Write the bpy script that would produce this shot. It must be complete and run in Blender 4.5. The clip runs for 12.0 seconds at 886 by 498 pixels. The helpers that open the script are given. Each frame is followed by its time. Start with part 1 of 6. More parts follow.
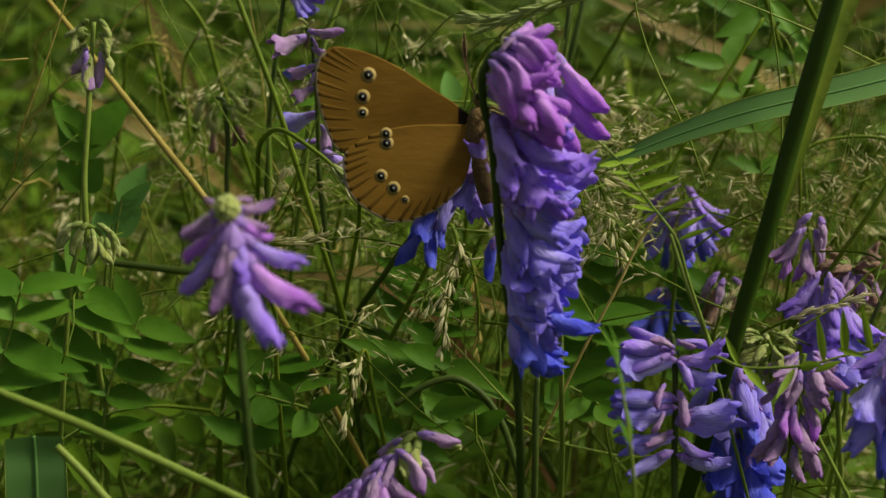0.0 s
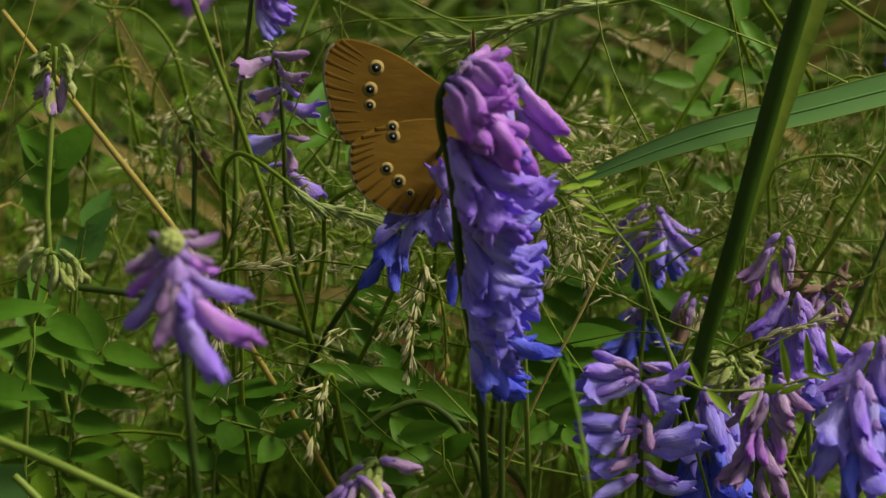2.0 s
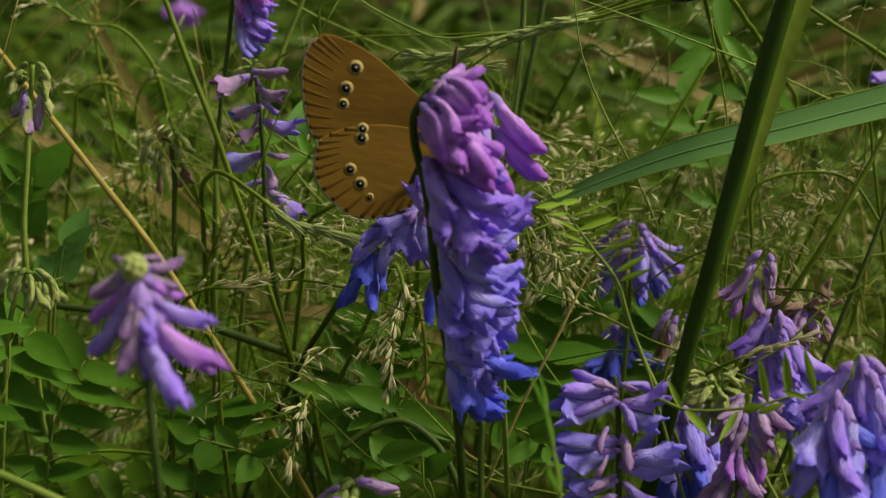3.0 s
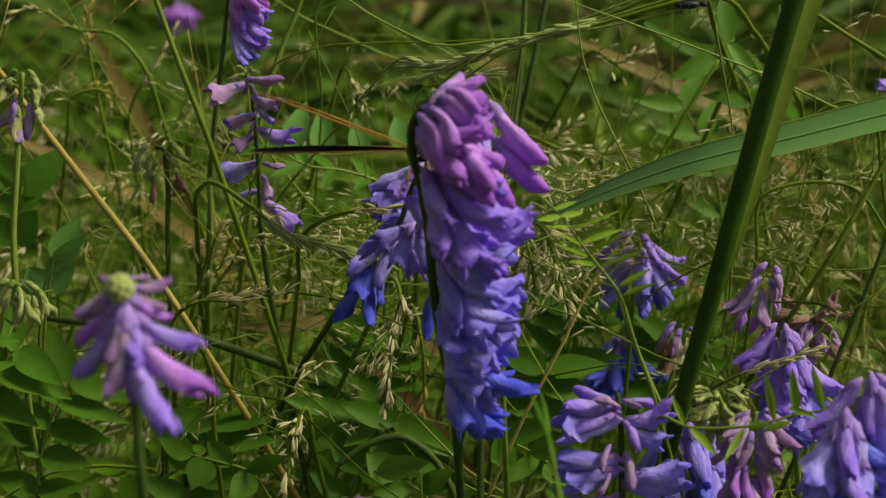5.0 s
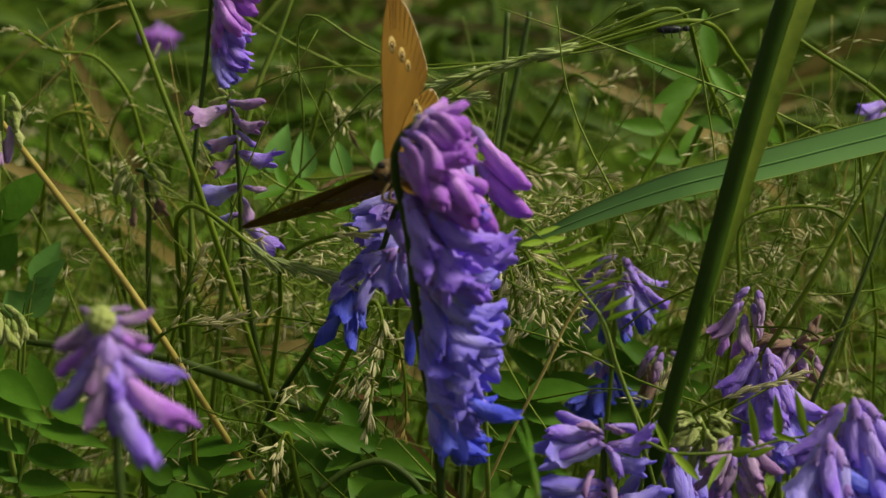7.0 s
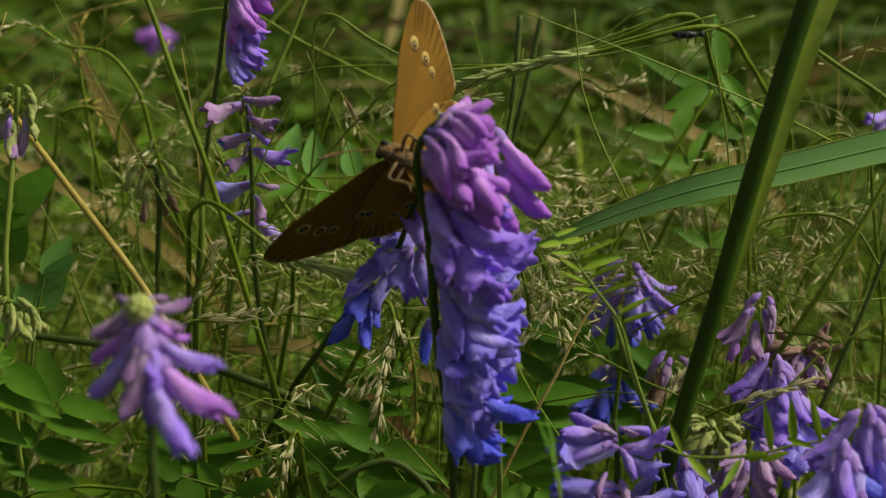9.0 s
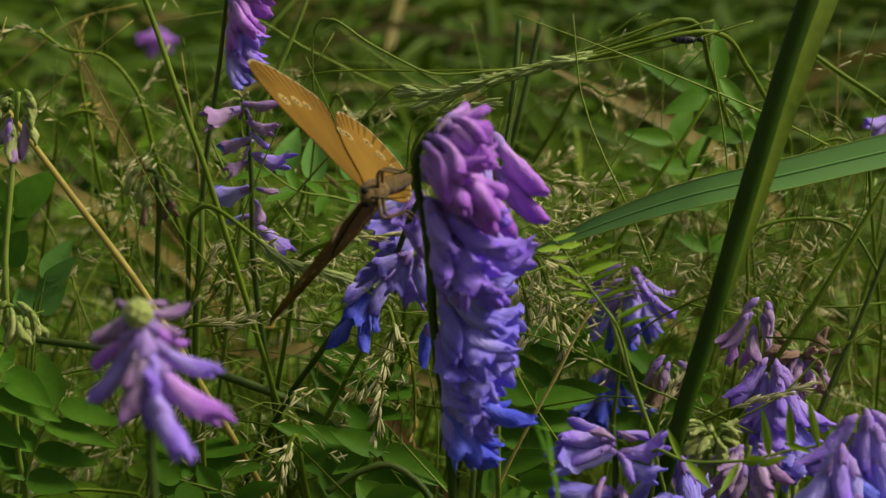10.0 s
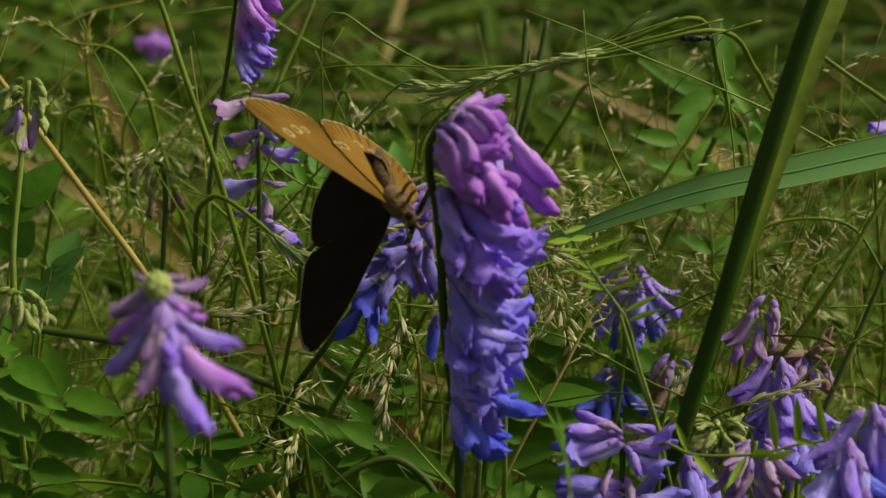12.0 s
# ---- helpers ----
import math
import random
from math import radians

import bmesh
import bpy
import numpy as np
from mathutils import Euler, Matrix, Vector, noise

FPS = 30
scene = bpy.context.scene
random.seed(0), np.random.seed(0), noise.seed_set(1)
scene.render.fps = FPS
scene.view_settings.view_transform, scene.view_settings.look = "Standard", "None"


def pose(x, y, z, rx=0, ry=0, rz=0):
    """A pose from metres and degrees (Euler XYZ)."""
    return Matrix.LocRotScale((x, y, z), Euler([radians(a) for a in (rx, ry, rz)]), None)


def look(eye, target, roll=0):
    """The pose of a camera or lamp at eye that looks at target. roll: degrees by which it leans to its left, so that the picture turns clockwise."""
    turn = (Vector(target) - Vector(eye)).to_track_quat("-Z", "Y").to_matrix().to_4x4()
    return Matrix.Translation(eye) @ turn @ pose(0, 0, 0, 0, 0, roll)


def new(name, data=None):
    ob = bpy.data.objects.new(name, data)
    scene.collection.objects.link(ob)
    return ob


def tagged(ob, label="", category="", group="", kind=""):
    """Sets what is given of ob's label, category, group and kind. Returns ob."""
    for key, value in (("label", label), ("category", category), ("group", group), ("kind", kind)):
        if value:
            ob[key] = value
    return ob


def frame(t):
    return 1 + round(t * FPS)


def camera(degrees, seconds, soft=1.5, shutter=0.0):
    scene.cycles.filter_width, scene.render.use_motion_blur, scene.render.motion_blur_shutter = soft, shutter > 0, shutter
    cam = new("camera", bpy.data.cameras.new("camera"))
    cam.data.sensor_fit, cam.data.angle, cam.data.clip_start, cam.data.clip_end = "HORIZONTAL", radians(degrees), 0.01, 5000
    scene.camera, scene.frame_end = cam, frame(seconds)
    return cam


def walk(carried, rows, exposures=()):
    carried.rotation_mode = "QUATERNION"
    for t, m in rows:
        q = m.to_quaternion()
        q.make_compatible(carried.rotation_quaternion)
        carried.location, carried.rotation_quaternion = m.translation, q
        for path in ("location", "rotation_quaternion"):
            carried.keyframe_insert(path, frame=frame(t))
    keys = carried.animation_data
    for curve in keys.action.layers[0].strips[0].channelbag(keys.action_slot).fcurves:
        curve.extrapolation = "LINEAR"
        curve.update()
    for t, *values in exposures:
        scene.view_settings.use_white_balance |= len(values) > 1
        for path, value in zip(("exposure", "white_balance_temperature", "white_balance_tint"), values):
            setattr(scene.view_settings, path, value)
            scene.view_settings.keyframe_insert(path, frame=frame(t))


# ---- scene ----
cam = camera(30, 12.0, soft=1.4)
cam.data.dof.use_dof = True  # a close view: the nearest head and the far grass are out of focus
cam.data.dof.focus_distance = 0.245
cam.data.dof.aperture_fstop = 31

# ---- camera path: a hand-held close view of a vetch stand ----
PATH = [
    (0, pose(-0.00803, -0.21555, 0.49556, 68.859, -0.396, 0.456)),
    (0.5, pose(-0.00726, -0.21512, 0.49537, 69.081, -0.217, 0.543)),
    (1, pose(-0.00572, -0.21447, 0.49723, 68.909, -0.028, 0.582)),
    (1.5, pose(-0.0046, -0.21376, 0.49717, 69.042, -0.021, 0.396)),
    (2, pose(-0.00276, -0.21356, 0.49643, 69.314, 0.005, 0.308)),
    (2.5, pose(-0.00011, -0.21279, 0.49679, 69.421, 0.12, 0.416)),
    (3, pose(0.00024, -0.21193, 0.49698, 69.697, 0.091, 0.243)),
    (5, pose(0.00035, -0.20631, 0.49648, 69.767, 0.046, 0.247)),
    (5.5, pose(0.00068, -0.20657, 0.49607, 69.718, 0.105, 0.241)),
    (6, pose(0, -0.20673, 0.49524, 70, 0, 0)),
    (6.5, pose(0.00005, -0.20628, 0.49564, 70.288, -0.083, -0.168)),
    (7, pose(-0.00023, -0.20544, 0.49692, 70.439, -0.304, -0.425)),
    (9, pose(-0.00498, -0.20577, 0.49573, 70.734, -1.45, -0.708)),
    (9.5, pose(-0.00479, -0.20586, 0.49569, 70.771, -1.434, -0.6)),
    (10, pose(-0.0048, -0.20617, 0.49624, 70.807, -1.504, -0.679)),
    (10.5, pose(-0.00456, -0.20708, 0.49463, 71.199, -1.512, -0.65)),
    (11, pose(-0.00529, -0.2073, 0.49488, 71.081, -1.704, -0.602)),
    (11.5, pose(-0.00728, -0.20719, 0.49399, 71.203, -2.053, -0.779)),
    (12, pose(-0.00741, -0.20762, 0.49306, 71.396, -2.285, -0.793)),
]
walk(cam, PATH, [(0.0, 0.07, 6800, 2.8), (12.0, 0.07, 6800, 2.8)])

# ---- light: bright overcast sky with a soft veiled sun ----
SUN_ELEVATION, SUN_TURN = radians(50), radians(84)
world = bpy.data.worlds.new("sky")
scene.world = world
world.use_nodes = True
wn = world.node_tree.nodes
sky = wn.new("ShaderNodeTexSky")
sky.sky_type = "NISHITA"
sky.sun_disc = False
sky.sun_elevation = SUN_ELEVATION
sky.sun_rotation = SUN_TURN
sky.dust_density = 4.0
sky.air_density = 0.7
wn["Background"].inputs["Strength"].default_value = 0.072
cloud = wn.new("ShaderNodeHueSaturation")  # a thin white cloud layer takes most of the blue
cloud.inputs["Saturation"].default_value = 0.35
world.node_tree.links.new(sky.outputs[0], cloud.inputs["Color"])
world.node_tree.links.new(cloud.outputs[0], wn["Background"].inputs["Color"])
sun = new("sun", bpy.data.lights.new("sun", "SUN"))
sun.data.energy = 3.5
sun.data.angle = radians(14)
sun.data.color = (1.0, 0.94, 0.80)
sun.matrix_basis = look((0, 0, 3), (-math.sin(SUN_TURN) * math.cos(SUN_ELEVATION), -math.cos(SUN_TURN) * math.cos(SUN_ELEVATION), 3 - math.sin(SUN_ELEVATION)))


# ---- materials ----
def ramp_mix(nt, fac, a, b):
    mix = nt.nodes.new("ShaderNodeMix")
    mix.data_type = "RGBA"
    nt.links.new(fac, mix.inputs[0])
    for socket, colour in ((mix.inputs[6], a), (mix.inputs[7], b)):
        if hasattr(colour, "links"):
            nt.links.new(colour, socket)
        else:
            socket.default_value = (*colour, 1)
    return mix.outputs[2]


def remap(nt, value, a, b, c=0.0, d=1.0):
    node = nt.nodes.new("ShaderNodeMapRange")
    nt.links.new(value, node.inputs[0])
    for i, x in enumerate((a, b, c, d)):
        node.inputs[i + 1].default_value = x
    return node.outputs[0]


def surface(name, dark, light, grain=900.0, rough=0.55, through_light=0.0, through_colour=None, island=False,
            tip=None, tip_range=(0.2, 1.0), stretch=(1, 1, 1), bump=0.3, spread=0.5, sheen=0.0, gloss=0.22):
    """A mottled natural surface: two scales of noise between a dark and a light colour, varied from piece to piece."""
    m = bpy.data.materials.new(name)
    m.use_nodes = True
    nt = m.node_tree
    bsdf = nt.nodes["Principled BSDF"]
    geo = nt.nodes.new("ShaderNodeNewGeometry")
    info = nt.nodes.new("ShaderNodeObjectInfo")
    coord = nt.nodes.new("ShaderNodeTexCoord")
    scale = nt.nodes.new("ShaderNodeMapping")
    scale.inputs["Scale"].default_value = stretch
    nt.links.new(coord.outputs["Object"], scale.inputs[0])
    fine, broad = nt.nodes.new("ShaderNodeTexNoise"), nt.nodes.new("ShaderNodeTexNoise")
    fine.inputs["Scale"].default_value, broad.inputs["Scale"].default_value = grain, grain / 7
    fine.inputs["Detail"].default_value = 3
    for n in (fine, broad):
        nt.links.new(scale.outputs[0], n.inputs["Vector"])
    total = nt.nodes.new("ShaderNodeMath")
    total.operation = "MULTIPLY_ADD"
    nt.links.new(fine.outputs[0], total.inputs[0])
    total.inputs[1].default_value = 0.5
    nt.links.new(remap(nt, broad.outputs[0], 0.3, 0.7, 0.0, 0.5), total.inputs[2])
    piece = geo.outputs["Random Per Island"] if island else info.outputs["Random"]
    blend = nt.nodes.new("ShaderNodeMath")
    blend.operation = "MULTIPLY_ADD"
    nt.links.new(piece, blend.inputs[0])
    blend.inputs[1].default_value = spread
    nt.links.new(remap(nt, total.outputs[0], 0.2, 0.8, -0.1, 1.0 - spread), blend.inputs[2])
    blend.use_clamp = True
    colour = ramp_mix(nt, blend.outputs[0], dark, light)
    if tip:
        sep = nt.nodes.new("ShaderNodeSeparateXYZ")
        nt.links.new(coord.outputs["Object"], sep.inputs[0])
        colour = ramp_mix(nt, remap(nt, sep.outputs[1], *tip_range), colour, tip)
    nt.links.new(colour, bsdf.inputs["Base Color"])
    nt.links.new(remap(nt, fine.outputs[0], 0.3, 0.7, rough - 0.08, rough + 0.1), bsdf.inputs["Roughness"])
    bsdf.inputs["Specular IOR Level"].default_value = gloss
    bsdf.inputs["Sheen Weight"].default_value = sheen
    bp = nt.nodes.new("ShaderNodeBump")
    bp.inputs["Strength"].default_value = bump
    bp.inputs["Distance"].default_value = 0.0004
    nt.links.new(fine.outputs[0], bp.inputs["Height"])
    nt.links.new(bp.outputs[0], bsdf.inputs["Normal"])
    if through_light:
        glow = nt.nodes.new("ShaderNodeBsdfTranslucent")
        if through_colour:
            glow.inputs[0].default_value = (*through_colour, 1)
        else:
            nt.links.new(colour, glow.inputs[0])
        both = nt.nodes.new("ShaderNodeMixShader")
        both.inputs[0].default_value = through_light
        nt.links.new(bsdf.outputs[0], both.inputs[1])
        nt.links.new(glow.outputs[0], both.inputs[2])
        nt.links.new(both.outputs[0], nt.nodes["Material Output"].inputs["Surface"])
    return m


def petal(name, dark, light, tip):
    """A thin petal: blotches, fine veins along its length and a deeper tip."""
    return surface(name, dark, light, 16, 0.55, 0.18, tip=tip, tip_range=(0.45, 1.2), bump=0.8, stretch=(2.4, 0.4, 2.4), spread=0.4, sheen=0.2, gloss=0.18)


SOIL = surface("mossy_humus", (0.010, 0.014, 0.004), (0.035, 0.045, 0.010), 60, 0.9, bump=0.8)
LEAF = surface("vetch_leaf_green", (0.040, 0.092, 0.004), (0.135, 0.235, 0.014), 500, 0.55, 0.22, island=True, gloss=0.1)
LEAF_ONE = surface("vetch_leaflet_green", (0.06, 0.16, 0.010), (0.13, 0.27, 0.025), 600, 0.5, 0.3, gloss=0.12)
LEAF_PALE = surface("pale_leaflet_green", (0.13, 0.29, 0.055), (0.20, 0.40, 0.09), 600, 0.5, 0.3, gloss=0.15)
LEAF_BRIGHT = surface("young_leaf_green", (0.15, 0.27, 0.012), (0.28, 0.40, 0.035), 600, 0.5, 0.35, gloss=0.12)
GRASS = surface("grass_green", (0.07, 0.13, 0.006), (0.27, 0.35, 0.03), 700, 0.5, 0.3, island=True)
# far grass: the grass green darkened, shade of taller plants put into the colour
SHADE_GRASS = surface("shade_darkened_grass_green", (0.022, 0.055, 0.004), (0.11, 0.17, 0.012), 300, 0.55, 0.2, island=True, gloss=0.1)
BLADE = surface("broad_blade_green", (0.11, 0.25, 0.055), (0.18, 0.35, 0.10), 120, 0.45, 0.25, stretch=(0.4, 2, 2), bump=0.05)
STALK = surface("thick_stalk_green", (0.022, 0.05, 0.003), (0.045, 0.09, 0.006), 500, 0.5, 0.1, gloss=0.1)
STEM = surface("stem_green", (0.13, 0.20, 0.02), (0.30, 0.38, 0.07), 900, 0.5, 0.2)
# darker stem copy: brownish stem tone with shade put into the colour
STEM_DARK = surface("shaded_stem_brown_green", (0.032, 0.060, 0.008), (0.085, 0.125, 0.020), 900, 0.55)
STRAW = surface("dry_straw", (0.36, 0.27, 0.055), (0.58, 0.45, 0.13), 800, 0.55, 0.1, stretch=(1, 1, 1))
STRAW_STUFF = surface("dry_grass", (0.12, 0.09, 0.02), (0.34, 0.26, 0.08), 500, 0.6, 0.15, island=True)
SEED = surface("pale_grass_seed", (0.56, 0.50, 0.20), (0.92, 0.86, 0.56), 900, 0.5, 0.3, island=True)
SEED_GREEN = surface("green_grass_seed", (0.30, 0.40, 0.08), (0.66, 0.72, 0.32), 900, 0.5, 0.3, island=True)
PETALS = {
    "pink": petal("petal_pink_violet", (0.48, 0.14, 0.76), (0.82, 0.46, 0.97), (0.40, 0.06, 0.72)),
    "violet": petal("petal_violet", (0.33, 0.16, 0.92), (0.66, 0.51, 1.0), (0.27, 0.10, 0.88)),
    "blue": petal("petal_blue_violet", (0.27, 0.19, 0.95), (0.66, 0.58, 1.0), (0.21, 0.14, 0.95)),
    "deep": petal("petal_deep_blue", (0.06, 0.08, 0.76), (0.28, 0.30, 1.0), (0.05, 0.07, 0.80)),
    "mauve": petal("petal_faded_mauve", (0.38, 0.20, 0.46), (0.72, 0.52, 0.74), (0.38, 0.15, 0.52)),
    "brown": petal("petal_withered_brown", (0.20, 0.11, 0.07), (0.46, 0.28, 0.20), None),
    "cream": petal("bud_cream_green", (0.32, 0.38, 0.07), (0.62, 0.64, 0.26), None),
}
CALYX = surface("calyx_mauve", (0.26, 0.13, 0.48), (0.48, 0.33, 0.76), 9, 0.6, 0.15)
CALYX_GREEN = surface("calyx_green", (0.16, 0.22, 0.04), (0.34, 0.40, 0.12), 9, 0.6, 0.15)
WING_UNDER = surface("wing_underside_brown", (0.120, 0.060, 0.007), (0.280, 0.150, 0.023), 320, 0.75, 0.05, (0.60, 0.36, 0.10), stretch=(1, 3, 1), bump=0.2, gloss=0.08)
WING_UPPER = surface("wing_upperside_dark_brown", (0.016, 0.011, 0.007), (0.030, 0.020, 0.011), 700, 0.85, 0.04, (0.30, 0.16, 0.04), stretch=(1, 3, 1), bump=0.2, gloss=0.05)
VEIN = surface("vein_and_glare_spot_brown", (0.105, 0.054, 0.008), (0.17, 0.092, 0.016), 900, 0.75, 0.05, gloss=0.05)
FRINGE = surface("wing_fringe_pale", (0.34, 0.26, 0.14), (0.5, 0.4, 0.26), 2000, 0.8, 0.3)
RING = surface("eyespot_ring_yellow", (0.40, 0.28, 0.08), (0.52, 0.38, 0.13), 2000, 0.7, 0.2)
BLACK = surface("eyespot_black", (0.008, 0.007, 0.006), (0.02, 0.016, 0.012), 2000, 0.7)
WHITE = surface("eyespot_white", (0.7, 0.7, 0.66), (0.85, 0.85, 0.8), 2000, 0.7)
FUR = surface("body_brown_fur", (0.08, 0.05, 0.018), (0.24, 0.15, 0.06), 1500, 0.9, bump=1.0, sheen=0.1, gloss=0.1)
LEG = surface("leg_tan", (0.12, 0.08, 0.03), (0.24, 0.16, 0.07), 1500, 0.6)
DEAD = surface("dead_leaf_brown", (0.12, 0.06, 0.02), (0.30, 0.17, 0.06), 500, 0.7, 0.2, island=True)
BEETLE = surface("insect_black", (0.01, 0.01, 0.012), (0.04, 0.04, 0.045), 1500, 0.3)


# ---- mesh building ----
class Geo:
    """Collects vertices and faces of one mesh."""

    def __init__(self):
        self.v, self.f, self.m, self.n = [], [], [], 0

    def add(self, verts, faces, mat=0):
        verts = np.asarray(verts, float).reshape(-1, 3)
        self.v.append(verts)
        self.f.extend(tuple(i + self.n for i in face) for face in faces)
        self.m.extend([mat] * len(faces))
        self.n += len(verts)
        return self

    def mesh(self, name, *materials, smooth=True):
        me = bpy.data.meshes.new(name)
        me.from_pydata(np.concatenate(self.v).tolist(), [], self.f)
        for mat in materials:
            me.materials.append(mat)
        me.polygons.foreach_set("material_index", self.m)
        me.polygons.foreach_set("use_smooth", [smooth] * len(self.f))
        me.update()
        return me


def part(name, geo, material, parent, label=""):
    mats = material if isinstance(material, (tuple, list)) else (material,)
    ob = new(name, geo if isinstance(geo, bpy.types.Mesh) else geo.mesh(name, *mats))
    ob.parent = parent
    if label:
        ob["label"] = label
    return ob


def root(name, place, label, category, group=""):
    ob = new(name)
    ob.empty_display_size = 0.01
    ob.location = place
    return tagged(ob, label, category, group)


def unit(v):
    v = np.asarray(v, float)
    return v / (np.linalg.norm(v) + 1e-12)


def curve(points, steps=6):
    """A smooth line through the points."""
    p = np.asarray(points, float)
    if len(p) < 3:
        t = np.linspace(0, 1, steps + 1)[:, None]
        return p[0] * (1 - t) + p[-1] * t
    chord = np.linalg.norm(np.diff(p, axis=0), axis=1) + 1e-9
    slope = np.diff(p, axis=0) / chord[:, None]
    tang = np.vstack([slope[:1], (slope[:-1] * chord[1:, None] + slope[1:] * chord[:-1, None]) / (chord[1:] + chord[:-1])[:, None], slope[-1:]])
    out = []
    for i in range(len(p) - 1):
        for t in np.linspace(0, 1, steps, endpoint=False):
            a, b = 2 * t ** 3 - 3 * t * t + 1, t ** 3 - 2 * t * t + t
            c, d = 3 * t * t - 2 * t ** 3, t ** 3 - t * t
            out.append(a * p[i] + b * chord[i] * tang[i] + c * p[i + 1] + d * chord[i] * tang[i + 1])
    out.append(p[-1])
    return np.array(out)


def tube(geo, line, radii, n=6, mat=0, flat=1.0):
    """A round or flattened tube along a line, closed at both ends."""
    line = np.asarray(line, float)
    r = np.interp(np.linspace(0, 1, len(line)), np.linspace(0, 1, len(radii)), radii)
    tang = np.gradient(line, axis=0)
    side = np.array([0.0, 0.0, 1.0])
    if abs(unit(tang[0])[2]) > 0.9:
        side = np.array([0.0, 1.0, 0.0])
    verts, faces = [], []
    ang = np.linspace(0, 2 * np.pi, n, endpoint=False)
    for p, t, rad in zip(line, tang, r):
        t = unit(t)
        a = unit(np.cross(side, t))
        b = np.cross(t, a)
        side = b
        verts.append(p + rad * (np.cos(ang)[:, None] * a + flat * np.sin(ang)[:, None] * b))
    for i in range(len(line) - 1):
        for j in range(n):
            k = (j + 1) % n
            faces.append((i * n + j, i * n + k, (i + 1) * n + k, (i + 1) * n + j))
    faces.append(tuple(range(n - 1, -1, -1)))
    faces.append(tuple((len(line) - 1) * n + j for j in range(n)))
    return geo.add(np.concatenate(verts), faces, mat)


def ribbon(geo, line, width, face=(0, -1, 0.3), fold=0.25, mat=0, thick=0.0):
    """A grass blade: a strip folded along its middle, tapering at both ends. width: metres along the line."""
    line = np.asarray(line, float)
    w = np.interp(np.linspace(0, 1, len(line)), np.linspace(0, 1, len(width)), width) / 2
    tang = np.gradient(line, axis=0)
    verts, faces = [], []
    for p, t, h in zip(line, tang, w):
        t = unit(t)
        a = unit(np.cross(t, face))
        b = np.cross(a, t)
        verts += [p - a * h + b * h * fold, p, p + a * h + b * h * fold]
    for i in range(len(line) - 1):
        for j in (0, 1):
            faces.append((3 * i + j, 3 * i + j + 1, 3 * i + j + 4, 3 * i + j + 3))
    if thick:
        n = len(verts)
        verts += [v + unit(np.asarray(face, float)) * -thick for v in verts]
        faces += [tuple(i + n for i in reversed(f)) for f in faces]
    return geo.add(verts, faces, mat)


def leaflet(geo, base, way, normal, length, width, mat=0, n=6, cup=0.25, bend=0.0, blunt=0.62):
    """An oval leaflet with a folded midrib and a slight curl."""
    base, way = np.asarray(base, float), unit(way)
    side = unit(np.cross(way, normal))
    up = np.cross(side, way)
    verts, faces = [], []
    for i in range(n + 1):
        u = i / n
        h = width / 2 * math.sin(math.pi * min(1, max(0.02, u)) ** blunt) ** 0.8 if u < 1 else width * 0.02
        mid = base + way * length * u + up * length * bend * u * u
        verts += [mid - side * h + up * h * cup, mid - side * h * 0.5 + up * h * cup * 0.3, mid, mid + side * h * 0.5 + up * h * cup * 0.3, mid + side * h + up * h * cup]
    for i in range(n):
        for j in range(4):
            faces.append((5 * i + j, 5 * i + j + 1, 5 * i + j + 6, 5 * i + j + 5))
    return geo.add(verts, faces, mat)


def seed(geo, base, way, length, radius, mat=0, n=5):
    """A pointed grass spikelet."""
    base, way = np.asarray(base, float), unit(way)
    a = unit(np.cross(way, (0.3, 0.5, 0.8)))
    b = np.cross(way, a)
    ang = np.linspace(0, 2 * np.pi, n, endpoint=False)
    verts = [base]
    for u, r in ((0.25, 0.8), (0.55, 1.0), (0.8, 0.55)):
        verts += list(base + way * length * u + radius * r * (np.cos(ang)[:, None] * a + 0.7 * np.sin(ang)[:, None] * b))
    verts.append(base + way * length)
    faces = [(0, 1 + (j + 1) % n, 1 + j) for j in range(n)]
    for k in range(2):
        faces += [(1 + k * n + j, 1 + k * n + (j + 1) % n, 1 + (k + 1) * n + (j + 1) % n, 1 + (k + 1) * n + j) for j in range(n)]
    faces += [(1 + 2 * n + j, 1 + 2 * n + (j + 1) % n, 3 * n + 1) for j in range(n)]
    return geo.add(verts, faces, mat)


def blob(geo, centre, radii, axes=None, n=8, rings=6, mat=0, lump=0.0, rng=None):
    """An ellipsoid, optionally lumpy, with its axes given as three rows."""
    ax = np.eye(3) if axes is None else np.asarray(axes, float)
    verts, faces = [], []
    for i in range(rings + 1):
        th = math.pi * i / rings
        for j in range(n):
            ph = 2 * math.pi * j / n
            k = 1 + (rng.uniform(-lump, lump) if rng and 0 < i < rings else 0)
            loc = np.array([math.sin(th) * math.cos(ph) * radii[0] * k, math.cos(th) * radii[1], math.sin(th) * math.sin(ph) * radii[2] * k])
            verts.append(np.asarray(centre, float) + loc @ ax)
    for i in range(rings):
        for j in range(n):
            k = (j + 1) % n
            faces.append((i * n + j, i * n + k, (i + 1) * n + k, (i + 1) * n + j))
    return geo.add(verts, faces, mat)


def aim(place, way, up, size):
    """A matrix that puts a unit piece (its length along y, its back along z) at place."""
    y = unit(way)
    x = unit(np.cross(y, up))
    z = np.cross(x, y)
    m = Matrix(np.column_stack([x * size, y * size, z * size]).tolist()).to_4x4()
    m.translation = Vector(place)
    return m


